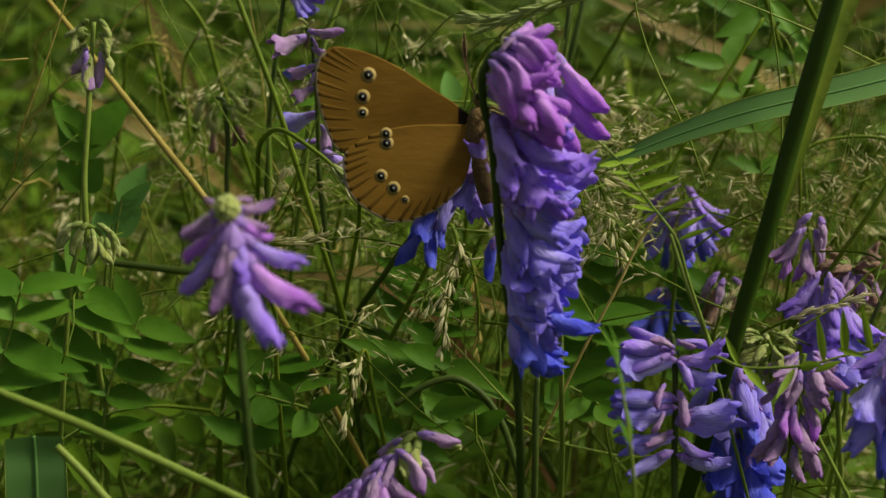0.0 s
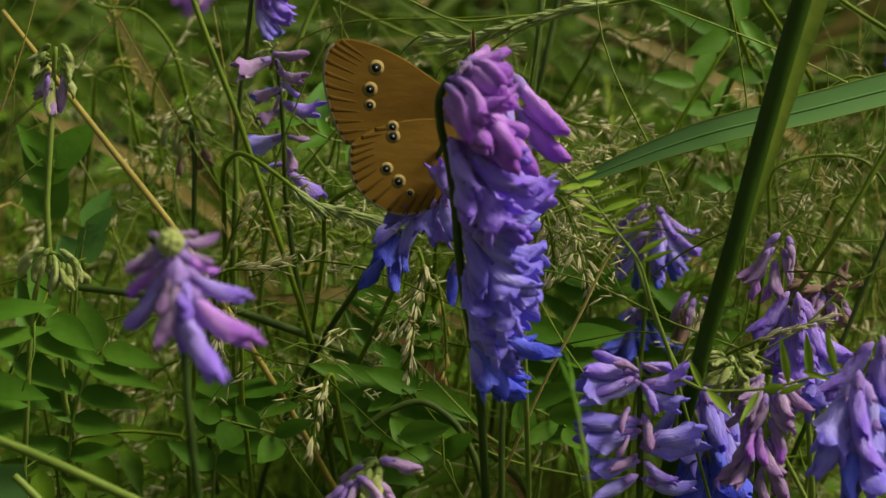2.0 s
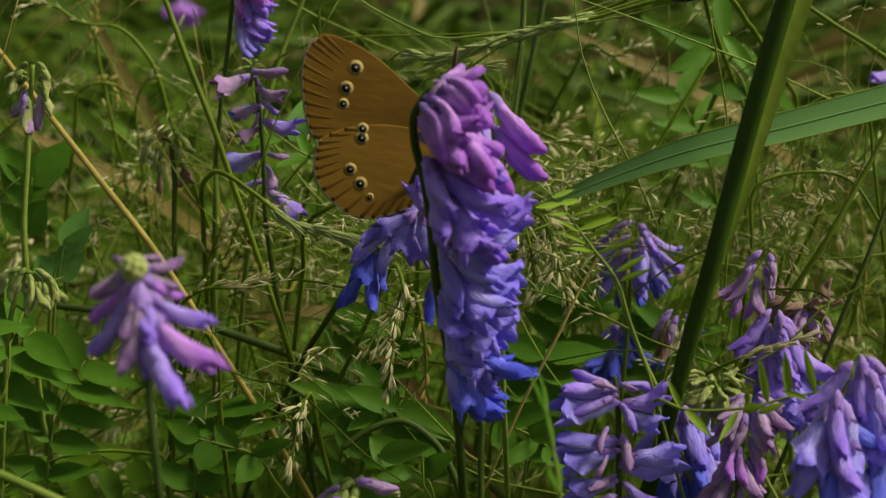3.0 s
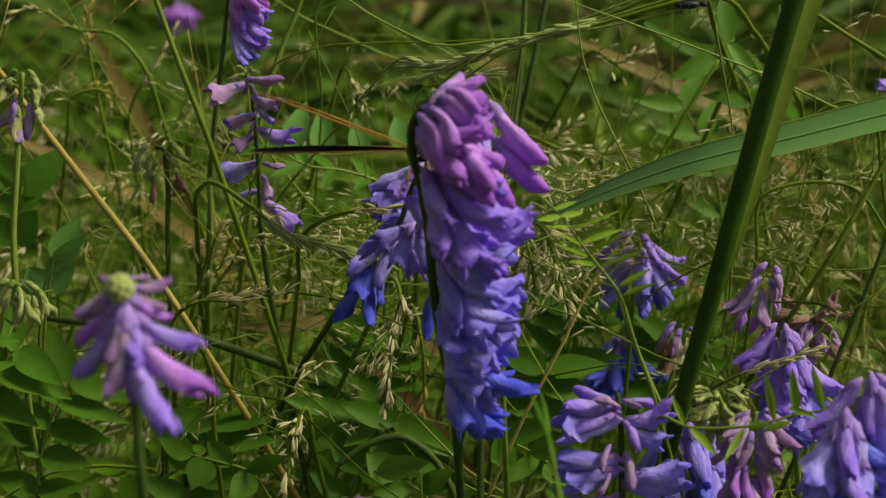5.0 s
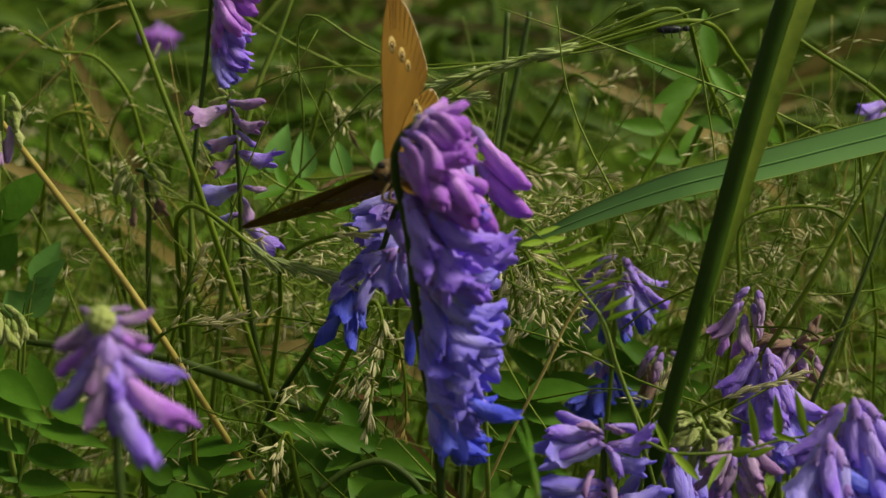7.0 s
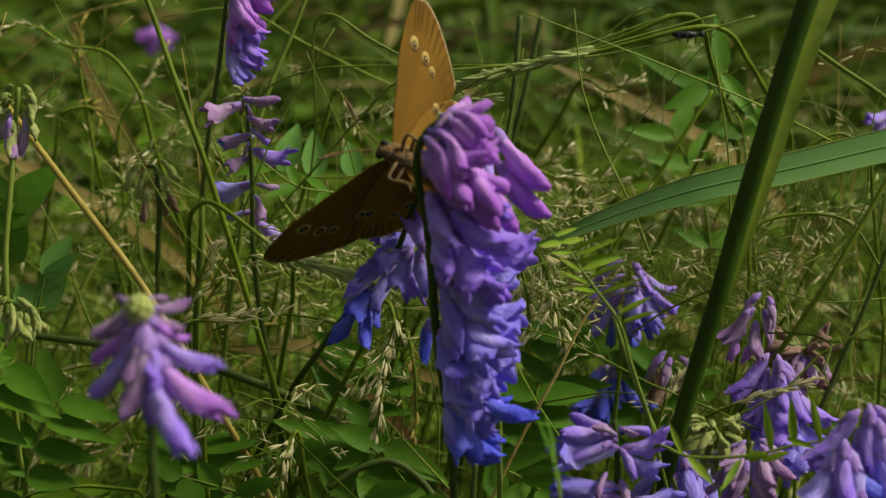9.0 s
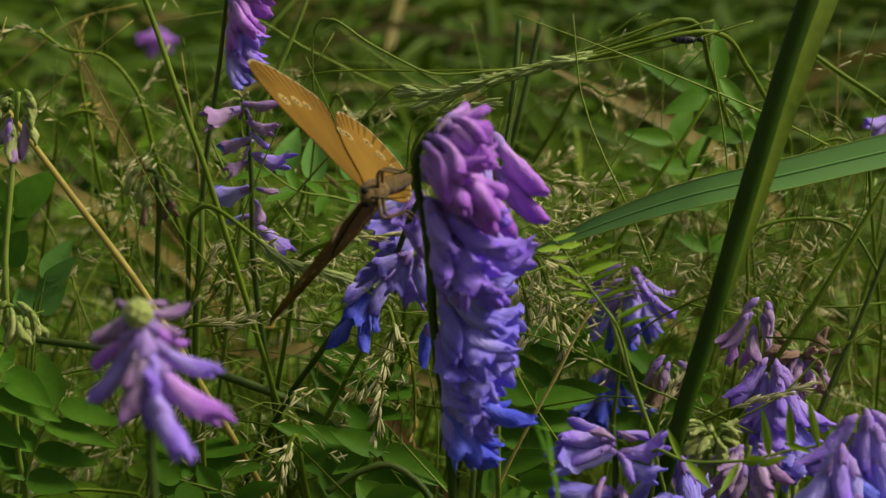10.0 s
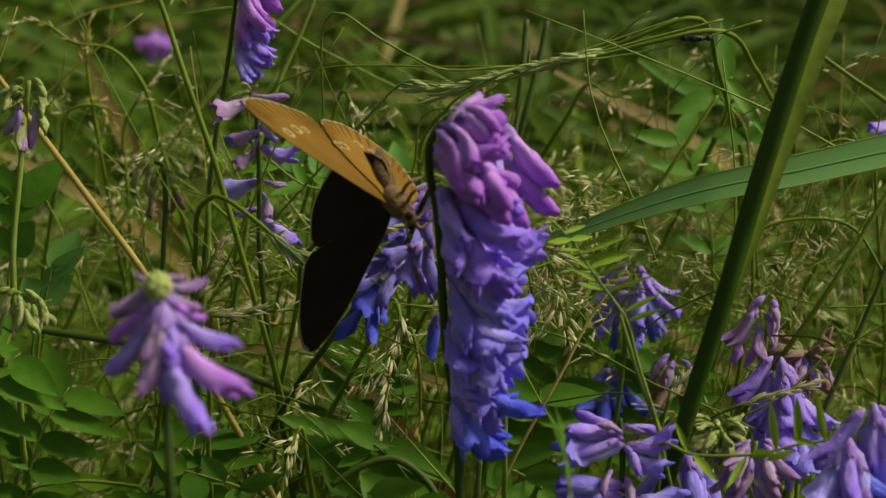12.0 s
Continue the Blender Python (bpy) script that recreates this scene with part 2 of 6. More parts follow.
# ---- the pea flowers of the vetch, in unit length ----
def petal_sheet(geo, width, height, wrap, length=(0.0, 1.0), notch=0.0, nu=9, nv=7, shift=0.0):
    verts, faces = [], []
    for i in range(nu):
        u = i / (nu - 1)
        for j in range(nv):
            v = 2 * j / (nv - 1) - 1
            w, h, a = width(u), height(u), wrap(u)
            y = length[0] + (length[1] - length[0]) * u - notch * u ** 4 * (1 - abs(v)) - 0.24 * u ** 4 * v ** 4
            verts.append((shift + w * math.sin(a * v) / max(0.25, math.sin(min(a, 1.57))), y, h - w * (1 - math.cos(a * v)) + (0.006 + 0.04 * u * abs(v)) * math.sin(8 * v + 6 * u)))
    for i in range(nu - 1):
        for j in range(nv - 1):
            faces.append((i * nv + j, i * nv + j + 1, (i + 1) * nv + j + 1, (i + 1) * nv + j))
    return geo.add(verts, faces)


def bump_up(u, a, b):
    t = min(1, max(0, (u - a) / (b - a)))
    return t * t * (3 - 2 * t)


def floret_mesh(kind, variant=0):
    g = Geo()
    if kind == "bud":
        line = curve([(0, 0, 0), (0, 0.3, 0.05), (0, 0.65, 0.04), (0, 0.9, -0.03), (0, 1.0, -0.07)], 4)
        tube(g, line, (0.06, 0.085, 0.10, 0.12, 0.14, 0.135, 0.09, 0.02), 10, flat=1.1)
        for s in (-1, 1):
            blob(g, (0.07 * s, 0.62, -0.08), (0.07, 0.30, 0.10), n=8, rings=6)
    elif kind == "half":
        petal_sheet(g, lambda u: 0.10 + 0.075 * math.sin(math.pi * u ** 1.4) - 0.02 * u, lambda u: 0.10 + 0.10 * u ** 3, lambda u: 2.3 - 0.8 * bump_up(u, 0.5, 1), notch=0.07, nu=11, nv=9)
        for s in (-1, 1):
            blob(g, (0.07 * s, 0.62, -0.03), (0.07, 0.36, 0.13), n=9, rings=7)
        blob(g, (0, 0.52, -0.10), (0.07, 0.32, 0.09), n=8, rings=6)
    elif kind == "open":
        # the standard spreads in two round lobes, the wings hang forward below it
        petal_sheet(g, lambda u: 0.11 + 0.17 * math.sin(math.pi * min(1, u * 0.90) ** 2.0), lambda u: 0.09 + 0.20 * bump_up(u, 0.5, 1.15), lambda u: 2.1 - 1.0 * bump_up(u, 0.4, 0.9), notch=0.20, nu=13, nv=11)
        for s in (-1, 1):
            ax = np.array([(1, -0.3 * s, 0), (0.3 * s, 1, 0.1), (0, -0.1, 1)])
            blob(g, (0.13 * s, 0.66, -0.05), (0.06, 0.36, 0.15), ax, n=9, rings=8)
        blob(g, (0, 0.55, -0.12), (0.08, 0.30, 0.10), n=8, rings=6)
    elif kind == "flared":
        # a spent floret: narrow tube, two limp wings that part at the tip
        line = curve([(0, 0, 0), (0, 0.3, 0.03), (0, 0.65, 0.0), (0, 0.97, -0.02)], 4)
        tube(g, line, (0.05, 0.07, 0.09, 0.09, 0.075, 0.02), 9, flat=0.9)
        petal_sheet(g, lambda u: 0.07 + 0.055 * math.sin(math.pi * u ** 1.3) + 0.015 * u, lambda u: 0.08 + 0.09 * u ** 2, lambda u: 1.9 - 0.5 * u, length=(0.1, 1.0), notch=0.16, nu=9, nv=7)
        for s in (-1, 1):
            ax = np.array([(1, -0.12 * s, 0), (0.12 * s, 1, 0.0), (0, 0, 1)])
            blob(g, (0.06 * s, 0.62, -0.03), (0.045, 0.31, 0.08), ax, n=8, rings=7, lump=0.1, rng=random.Random(variant))
    elif kind == "slim":
        line = curve([(0, 0, 0), (0, 0.3, 0.04), (0, 0.65, 0.03), (0.01, 0.9, 0.05), (0.02, 1.0, 0.09)], 4)
        tube(g, line, (0.06, 0.08, 0.09, 0.10, 0.105, 0.09, 0.055, 0.01), 10, flat=0.8)
        petal_sheet(g, lambda u: 0.10 + 0.05 * u - 0.05 * u ** 6, lambda u: 0.11 + 0.10 * u ** 2, lambda u: 1.6, length=(0.3, 0.98), notch=0.05, nu=7, nv=5)
    else:
        rng = random.Random(5)
        line = curve([(0, 0, 0), (0.02, 0.3, 0.02), (-0.03, 0.6, -0.08), (0.05, 0.8, -0.2)], 4)
        tube(g, line, (0.07, 0.11, 0.13, 0.09, 0.03), 8, flat=0.7)
        blob(g, (0.06, 0.55, -0.08), (0.06, 0.25, 0.10), n=7, rings=5, lump=0.3, rng=rng)
    # each variant is bent and puckered its own way
    rng = random.Random(variant * 7 + 1)
    lift, turn = rng.uniform(-0.34, 0.16), rng.uniform(-0.24, 0.24)
    for verts in g.v:
        for p in verts:
            y = max(0.0, p[1])
            n = noise.noise_vector((p[0] * 3.5 + variant * 5, p[1] * 3.5, p[2] * 3.5))
            n2 = noise.noise_vector((p[0] * 9, p[1] * 9 + variant * 3, p[2] * 9))
            for k in range(3):
                p[k] += (0.065 * n[k] + 0.022 * n2[k]) * min(1, y * 2.5)
            p[2] += lift * y * y
            p[0] += turn * y * y
    return g


FLORET_GEO = {(k, v): floret_mesh(k, v) for k in ("bud", "half", "open", "slim", "flared", "dry") for v in range(5)}
FLORET_MESH = {}
pick = random.Random(77)


def floret_data(kind, hue):
    key = (kind, pick.randrange(5), hue)
    if key not in FLORET_MESH:
        FLORET_MESH[key] = FLORET_GEO[key[:2]].mesh("floret", PETALS[hue])
    return FLORET_MESH[key]


calyx_geo = Geo()
tube(calyx_geo, curve([(0, -0.12, -0.02), (0, -0.03, 0), (0, 0.1, 0.02), (0, 0.22, 0.03)], 2), (0.02, 0.06, 0.095, 0.095, 0.085), 8)
for k in range(5):
    a = 2 * math.pi * k / 5
    seed(calyx_geo, (0.08 * math.cos(a), 0.17, 0.03 + 0.08 * math.sin(a)), (0.2 * math.cos(a), 1, 0.2 * math.sin(a)), 0.11, 0.022, n=3)
CALYX_MESH = calyx_geo.mesh("calyx", CALYX)
CALYX_GREEN_MESH = calyx_geo.mesh("calyx", CALYX_GREEN)


def add_floret(head, place, way, up, size, kind, hue):
    ob = part("floret", floret_data(kind, hue), None, head)
    ob.matrix_basis = aim(place, way, up, size)
    part("calyx", CALYX_GREEN_MESH if hue in ("cream", "brown") else CALYX_MESH, None, ob)
    return ob


def rooted(points, spread=0.0, rng=random):
    """The points with a last one on the ground below them."""
    p = [np.asarray(q, float) for q in points]
    last, before = p[-1], p[-2]
    d = unit(last - before)
    d[2] = min(d[2], -0.35)
    drop = last[2]
    ground = last + np.array([d[0] * drop * 0.3, 0.18 + max(0, d[1]) * drop * 0.3, -drop])
    ground[2] = -0.004
    mid = last * 0.62 + ground * 0.38 + np.array([0, 0.035, 0.0]) + d * 0.012
    return p + [mid, ground]


def flower_head(name, label, top, axis, rows, side, front=(0, -1, 0), size=0.0105, hues=("pink", "violet", "blue", "deep"),
                kinds=("bud", "half", "open", "open"), droop=(10, 65), fan=75, per_row=3, seed_no=1, stem_mat=None, stem_r=0.0008,
                stem_points=None, group="vetch flower heads", gap=0, taper=1.0, shift=0.0, wild=1.0):
    """A one-sided vetch raceme: florets in rows down an axis, on a stem that reaches the ground."""
    rng = random.Random(seed_no)
    line = curve(axis, 8)
    pts = rooted(stem_points if stem_points is not None else axis)
    base = pts[-1]
    head = root(name, (base[0], base[1], 0), label, "flower", group)
    off = np.array([base[0], base[1], 0])
    g = Geo()
    tube(g, curve([np.asarray(q) - off for q in pts], 8), (stem_r * 0.6, stem_r * 0.75, stem_r * 0.8, stem_r * 0.8), 7)
    part("stem", g, stem_mat or STEM, head)
    seg = np.linspace(0, 1, len(line))
    for i in range(rows):
        s = (i + 0.3) / rows
        at = np.array([np.interp(s, seg, line[:, k]) for k in range(3)])
        for j in range(per_row):
            a = fan * ((j + 0.5) / per_row * 2 - 1) + rng.uniform(-14, 14) * wild
            a = radians(a * (1 - gap / fan) + math.copysign(gap, a))
            out = unit(np.asarray(side, float) * math.cos(a) + np.asarray(front, float) * math.sin(a))
            dr = radians(droop[0] + (droop[1] - droop[0]) * s + rng.uniform(-12, 12) * wild)
            way = out * math.cos(dr) + np.array([0, 0, -1]) * math.sin(dr)
            up = np.array([0, 0, 1.0]) * math.cos(dr) + out * math.sin(dr)
            up = up + np.array([rng.uniform(-0.3, 0.3), rng.uniform(-0.3, 0.3), 0]) * wild
            q = min(len(hues) - 1, max(0, int(s * len(hues) + rng.uniform(-0.4, 0.4))))
            k = min(len(kinds) - 1, max(0, int(s * len(kinds) + rng.uniform(-0.35, 0.35))))
            start = at + out * stem_r + np.array([0, 0, rng.uniform(-0.0012, 0.0012)])
            add_floret(head, start - off + out * 0.0011 + np.asarray(side, float) * shift, way, up, size * rng.uniform(0.88, 1.1) * (taper + (1 - taper) * min(1, s * 3.2)), kinds[k], hues[q])
    return head


def hang(head, start, end, kind, hue, up=(0.15, -0.75, 0.65)):
    """One floret of a head, from its calyx to its tip."""
    a, b = np.array(start), np.array(end)
    return add_floret(head, a - np.array(head.location), b - a, up, float(np.linalg.norm(b - a)), kind, hue)


# ---- ground and the thick of the meadow ----
def build_ground():
    g = Geo()
    xs = np.unique(np.concatenate([[-900, -40, -8], np.linspace(-1.5, 1.5, 61), [8, 40, 900]]))
    ys = np.unique(np.concatenate([[-900, -40, -5], np.linspace(-0.8, 2.4, 61), [8, 40, 900]]))
    verts = []
    for y in ys:
        for x in xs:
            near = abs(x) < 2 and -1 < y < 3
            verts.append((x, y, (noise.noise((x * 6, y * 6, 0)) * 0.012 - 0.008) if near else -0.008))
    n = len(xs)
    faces = [(j * n + i, j * n + i + 1, (j + 1) * n + i + 1, (j + 1) * n + i) for j in range(len(ys) - 1) for i in range(n - 1)]
    g.add(verts, faces)
    ob = new("ground", g.mesh("ground", SOIL))
    tagged(ob, "dark mossy soil under dense meadow plants", "ground", kind="structure")


def stuff(name, geo, material, label, category):
    ob = new(name, geo.mesh(name, material))
    return tagged(ob, label, category, kind="stuff")


def build_thicket():
    rng = random.Random(11)
    # small oval leaves in drifts, from the ground up to the canopy
    g = Geo()
    for _ in range(13000):
        y = rng.uniform(0.05, 1.5) if rng.random() < 0.75 else rng.uniform(0.02, 0.5)
        x = rng.uniform(-1, 1) * (0.22 + 0.36 * (y + 0.2))
        top = 0.33 - 0.10 * y + 0.05 * noise.noise((x * 5, y * 5, 3))
        if x < 0.0:
            top += 0.02
        z = top * (1 - rng.random() ** 1.6 * 0.9)
        yaw, pitch = rng.uniform(0, 6.28), rng.uniform(-0.5, 0.6)
        way = (math.cos(yaw) * math.cos(pitch), math.sin(yaw) * math.cos(pitch), math.sin(pitch))
        tilt = (rng.uniform(-0.5, 0.5), rng.uniform(-0.8, 0.2), 1)
        size = rng.uniform(0.009, 0.017) * (1.0 if y < 0.4 else 1.7)
        leaflet(g, (x, y, z), way, tilt, size, size * rng.uniform(0.28, 0.45), n=3, cup=rng.uniform(0.1, 0.4), bend=rng.uniform(-0.3, 0.1))
    stuff("meadow_leaves", g, LEAF, "small oval green vetch leaves filling the meadow", "foliage")
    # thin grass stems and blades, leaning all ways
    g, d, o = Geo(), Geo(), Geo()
    for i in range(3200):
        y = rng.uniform(0.06, 1.9)
        x = rng.uniform(-1, 1) * (0.22 + 0.36 * (y + 0.2))
        lean, yaw = rng.uniform(0.05, 0.45), rng.uniform(0, 6.28)
        h = rng.uniform(0.16, 0.42) - 0.05 * y
        dx, dy = math.cos(yaw) * lean, math.sin(yaw) * lean
        pts = [(x, y, -0.005), (x + dx * 0.25, y + dy * 0.25, h * 0.5), (x + dx * 0.6, y + dy * 0.6, h * 0.85), (x + dx * 1.2, y + dy * 1.2, h * rng.uniform(0.8, 1.0))]
        dry = rng.random() < (0.14 if y > 0.45 else 0.22)
        # far blades take the green that has shade in its colour
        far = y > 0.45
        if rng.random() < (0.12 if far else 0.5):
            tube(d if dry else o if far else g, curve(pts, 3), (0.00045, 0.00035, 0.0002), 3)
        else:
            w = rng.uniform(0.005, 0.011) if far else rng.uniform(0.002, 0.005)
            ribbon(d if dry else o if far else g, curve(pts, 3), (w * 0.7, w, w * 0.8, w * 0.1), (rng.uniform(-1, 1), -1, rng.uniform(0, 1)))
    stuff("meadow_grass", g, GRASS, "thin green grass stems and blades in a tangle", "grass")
    stuff("old_meadow_grass", o, SHADE_GRASS, "broad grass blades deep in the meadow, green darkened for shade", "grass")
    stuff("dry_meadow_grass", d, STRAW_STUFF, "dry straw-coloured grass among the green", "grass")


def build_fine_stuff():
    rng = random.Random(23)
    # loose panicles of pale seed all through the grass
    g, st = Geo(), Geo()
    for _ in range(560):
        y = 0.04 + 0.7 * rng.random() ** 1.6
        x = rng.uniform(-1, 1) * (0.08 + 0.32 * (y + 0.2))
        z = rng.uniform(0.24, 0.40) - 0.16 * y
        yaw = rng.uniform(0, 6.28)
        d = np.array([math.cos(yaw) * 0.03, math.sin(yaw) * 0.02, rng.uniform(-0.02, 0.02)])
        tip = np.array([x, y, z])
        line = curve([tip, tip - d * 0.5 + np.array([0, 0, 0.004]), tip - d, (tip[0] - d[0] * 1.6, tip[1] - d[1] * 1.6 + 0.01, z * 0.5), (tip[0] - d[0] * 1.8, tip[1] - d[1] * 1.8 + 0.02, -0.004)], 3)
        tube(st, line, (0.00015, 0.0003, 0.0005), 3)
        for i in range(rng.randint(8, 18)):
            at = line[0] + (line[6] - line[0]) * rng.random()
            way = unit(d) + np.array([rng.uniform(-0.8, 0.8), rng.uniform(-0.8, 0.8), rng.uniform(-0.8, 0.5)])
            seed(g, at + unit(way) * rng.uniform(0.0, 0.004), way, rng.uniform(0.003, 0.0055), 0.00036, n=4)
    stuff("grass_seed", g, SEED, "pale loose grass seed scattered through the stand", "grass")
    for _ in range(900):
        y = 0.02 + 0.45 * rng.random() ** 1.5
        x = rng.uniform(-1, 1) * (0.07 + 0.32 * (y + 0.2))
        z = (0.43 - 0.36 * (y + 0.05)) * rng.uniform(0.72, 1.02)
        p, yaw, climb = np.array([x, y, z]), rng.uniform(0, 6.28), rng.uniform(-0.5, 0.6)
        line = [p]
        for i in range(5):
            yaw += rng.uniform(-0.6, 0.6)
            climb += rng.uniform(-0.35, 0.3)
            line.append(line[-1] + np.array([math.cos(yaw), 0.6 * math.sin(yaw), climb]) * rng.uniform(0.006, 0.012))
        tube(st, curve(line, 2), (0.00016, 0.0002, 0.00012), 3)
    stuff("seed_stalks", st, GRASS, "hair-thin stalks of the seeding grass", "grass")
    # feathered vetch leaves, thick on the leafy side of the stand
    g, st = Geo(), Geo()
    for k in range(230):
        y = rng.uniform(0.03, 0.5)
        x = rng.uniform(-1, 1) * (0.08 + 0.32 * (y + 0.2))
        if k % 2:
            x = -abs(x)
        z = (0.405 - 0.36 * y - 0.03 * (x > 0)) * rng.uniform(0.8, 1.0) - 0.02
        yaw = rng.uniform(0, 6.28)
        d = np.array([math.cos(yaw), math.sin(yaw), rng.uniform(-0.3, 0.4)]) * rng.uniform(0.03, 0.045)
        tip = np.array([x, y, z])
        line = curve([tip + d, tip + d * 0.5 + np.array([0, 0, 0.005]), tip, (x - d[0] * 0.5, y - d[1] * 0.3, z * 0.5), (x - d[0] * 0.6, y, -0.004)], 4)
        tube(st, line, (0.0002, 0.0004, 0.0007), 3)
        size = rng.uniform(0.009, 0.014)
        for i in range(6):
            at = line[1] + (line[8] - line[1]) * i / 6
            for sd in (1, -1):
                side = unit(np.cross(d, (0, -0.3, 1))) * sd
                leaflet(g, at, side + unit(d) * 0.4 + np.array([0, 0, rng.uniform(-0.3, 0.15)]), (rng.uniform(-0.3, 0.3), -0.35, 1), size * rng.uniform(0.85, 1.1), size * rng.uniform(0.32, 0.42), n=5, cup=0.25, bend=-0.15)
    stuff("feathered_leaves", g, LEAF, "feathered vetch leaves with oval leaflets in the understorey", "foliage")
    stuff("leaf_stalks", st, GRASS, "thin stalks of the vetch leaves", "foliage")


def in_sight(y, across, rise):
    """A place at depth y in the front of the stand, across and rise going from -1 to 1 over the open view."""
    d = y + 0.207
    return np.array([across * 0.29 * d, y, 0.495 - 0.364 * d + rise * 0.16 * d])


def build_hair_grass():
    """Hair-thin straight stems that cross each other, and drifts of small pale spikelets hung among them."""
    rng = random.Random(61)
    g, d, st, sd = Geo(), Geo(), Geo(), Geo()
    for k in range(230):
        y = 0.03 + 0.12 * rng.random()
        top = in_sight(y, rng.uniform(-1.1, 1.1), 1.1 - 1.9 * rng.random() ** 1.3)
        lean = rng.gauss(0, 0.55)
        down = np.array([math.sin(lean), rng.uniform(-0.15, 0.3), -abs(math.cos(lean))])
        reach = rng.uniform(0.02, 0.05)
        bow = np.array([rng.uniform(-0.005, 0.005), 0, rng.uniform(0, 0.004)])
        low = top + down * reach
        line = curve([top, (top + low) / 2 + bow, low, (low[0] + down[0] * 0.03, low[1] + 0.06, low[2] - 0.03), (low[0] + down[0] * 0.06, low[1] + 0.10, -0.004)], 4)
        r = rng.uniform(0.00009, 0.00022)
        tube(d if k % 9 == 0 else g, line, (r * 0.5, r, r * 1.3), 4)
    stuff("hair_grass", g, STEM, "hair-thin bright green grass stems crossing in the stand", "grass")
    stuff("dry_hair_grass", d, STRAW, "hair-thin straw-yellow grass stems in the stand", "grass")
    drifts = ((0.30, 0.25, 0.04, 0.16, 0.18, 28), (0.22, -0.05, 0.03, 0.08, 0.14, 20), (-0.30, 0.05, 0.04, 0.20, 0.14, 24), (-0.14, -0.40, 0.025, 0.05, 0.30, 12),
              (-0.45, -0.62, 0.02, 0.20, 0.25, 18), (-0.62, 0.35, 0.07, 0.3, 0.5, 26), (0.78, 0.25, 0.06, 0.2, 0.5, 34), (0.55, -0.2, 0.05, 0.25, 0.4, 26), (0.0, 0.5, 0.09, 0.9, 0.5, 40))
    for across, rise, y, w, h, count in drifts:
        for _ in range(count):
            tip = in_sight(max(0.012, y + rng.uniform(-0.02, 0.03)), across + rng.gauss(0, w * 0.6), rise + rng.gauss(0, h * 0.6))
            yaw = rng.uniform(0, 6.28)
            run = np.array([math.cos(yaw) * 0.010, math.sin(yaw) * 0.004, rng.uniform(-0.011, 0.006)])
            line = curve([tip + run, tip + run * 0.5 + np.array([0, 0, 0.0016]), tip, tip + np.array([-run[0], 0.03, -0.012]), (tip[0] - run[0] * 2, tip[1] + 0.09, -0.004)], 3)
            tube(st, line, (0.00006, 0.0001, 0.00016), 3)
            for i in range(rng.randint(5, 11)):
                at = line[rng.randrange(0, 6)] + np.array([rng.uniform(-1, 1), rng.uniform(-1, 1), rng.uniform(-1, 0.6)]) * 0.0014
                way = unit(run) * rng.choice((1, 1, -0.4)) + np.array([rng.uniform(-0.6, 0.6), rng.uniform(-0.5, 0.5), rng.uniform(-0.8, 0.3)])
                seed(sd, at, way, rng.uniform(0.0016, 0.0031), rng.uniform(0.00015, 0.00026), n=4)
    stuff("panicle_stalks", st, STEM, "hair-fine stalks of small seed panicles", "grass")
    stuff("panicle_seed", sd, SEED, "small pale straw spikelets drifting through the stand", "grass")


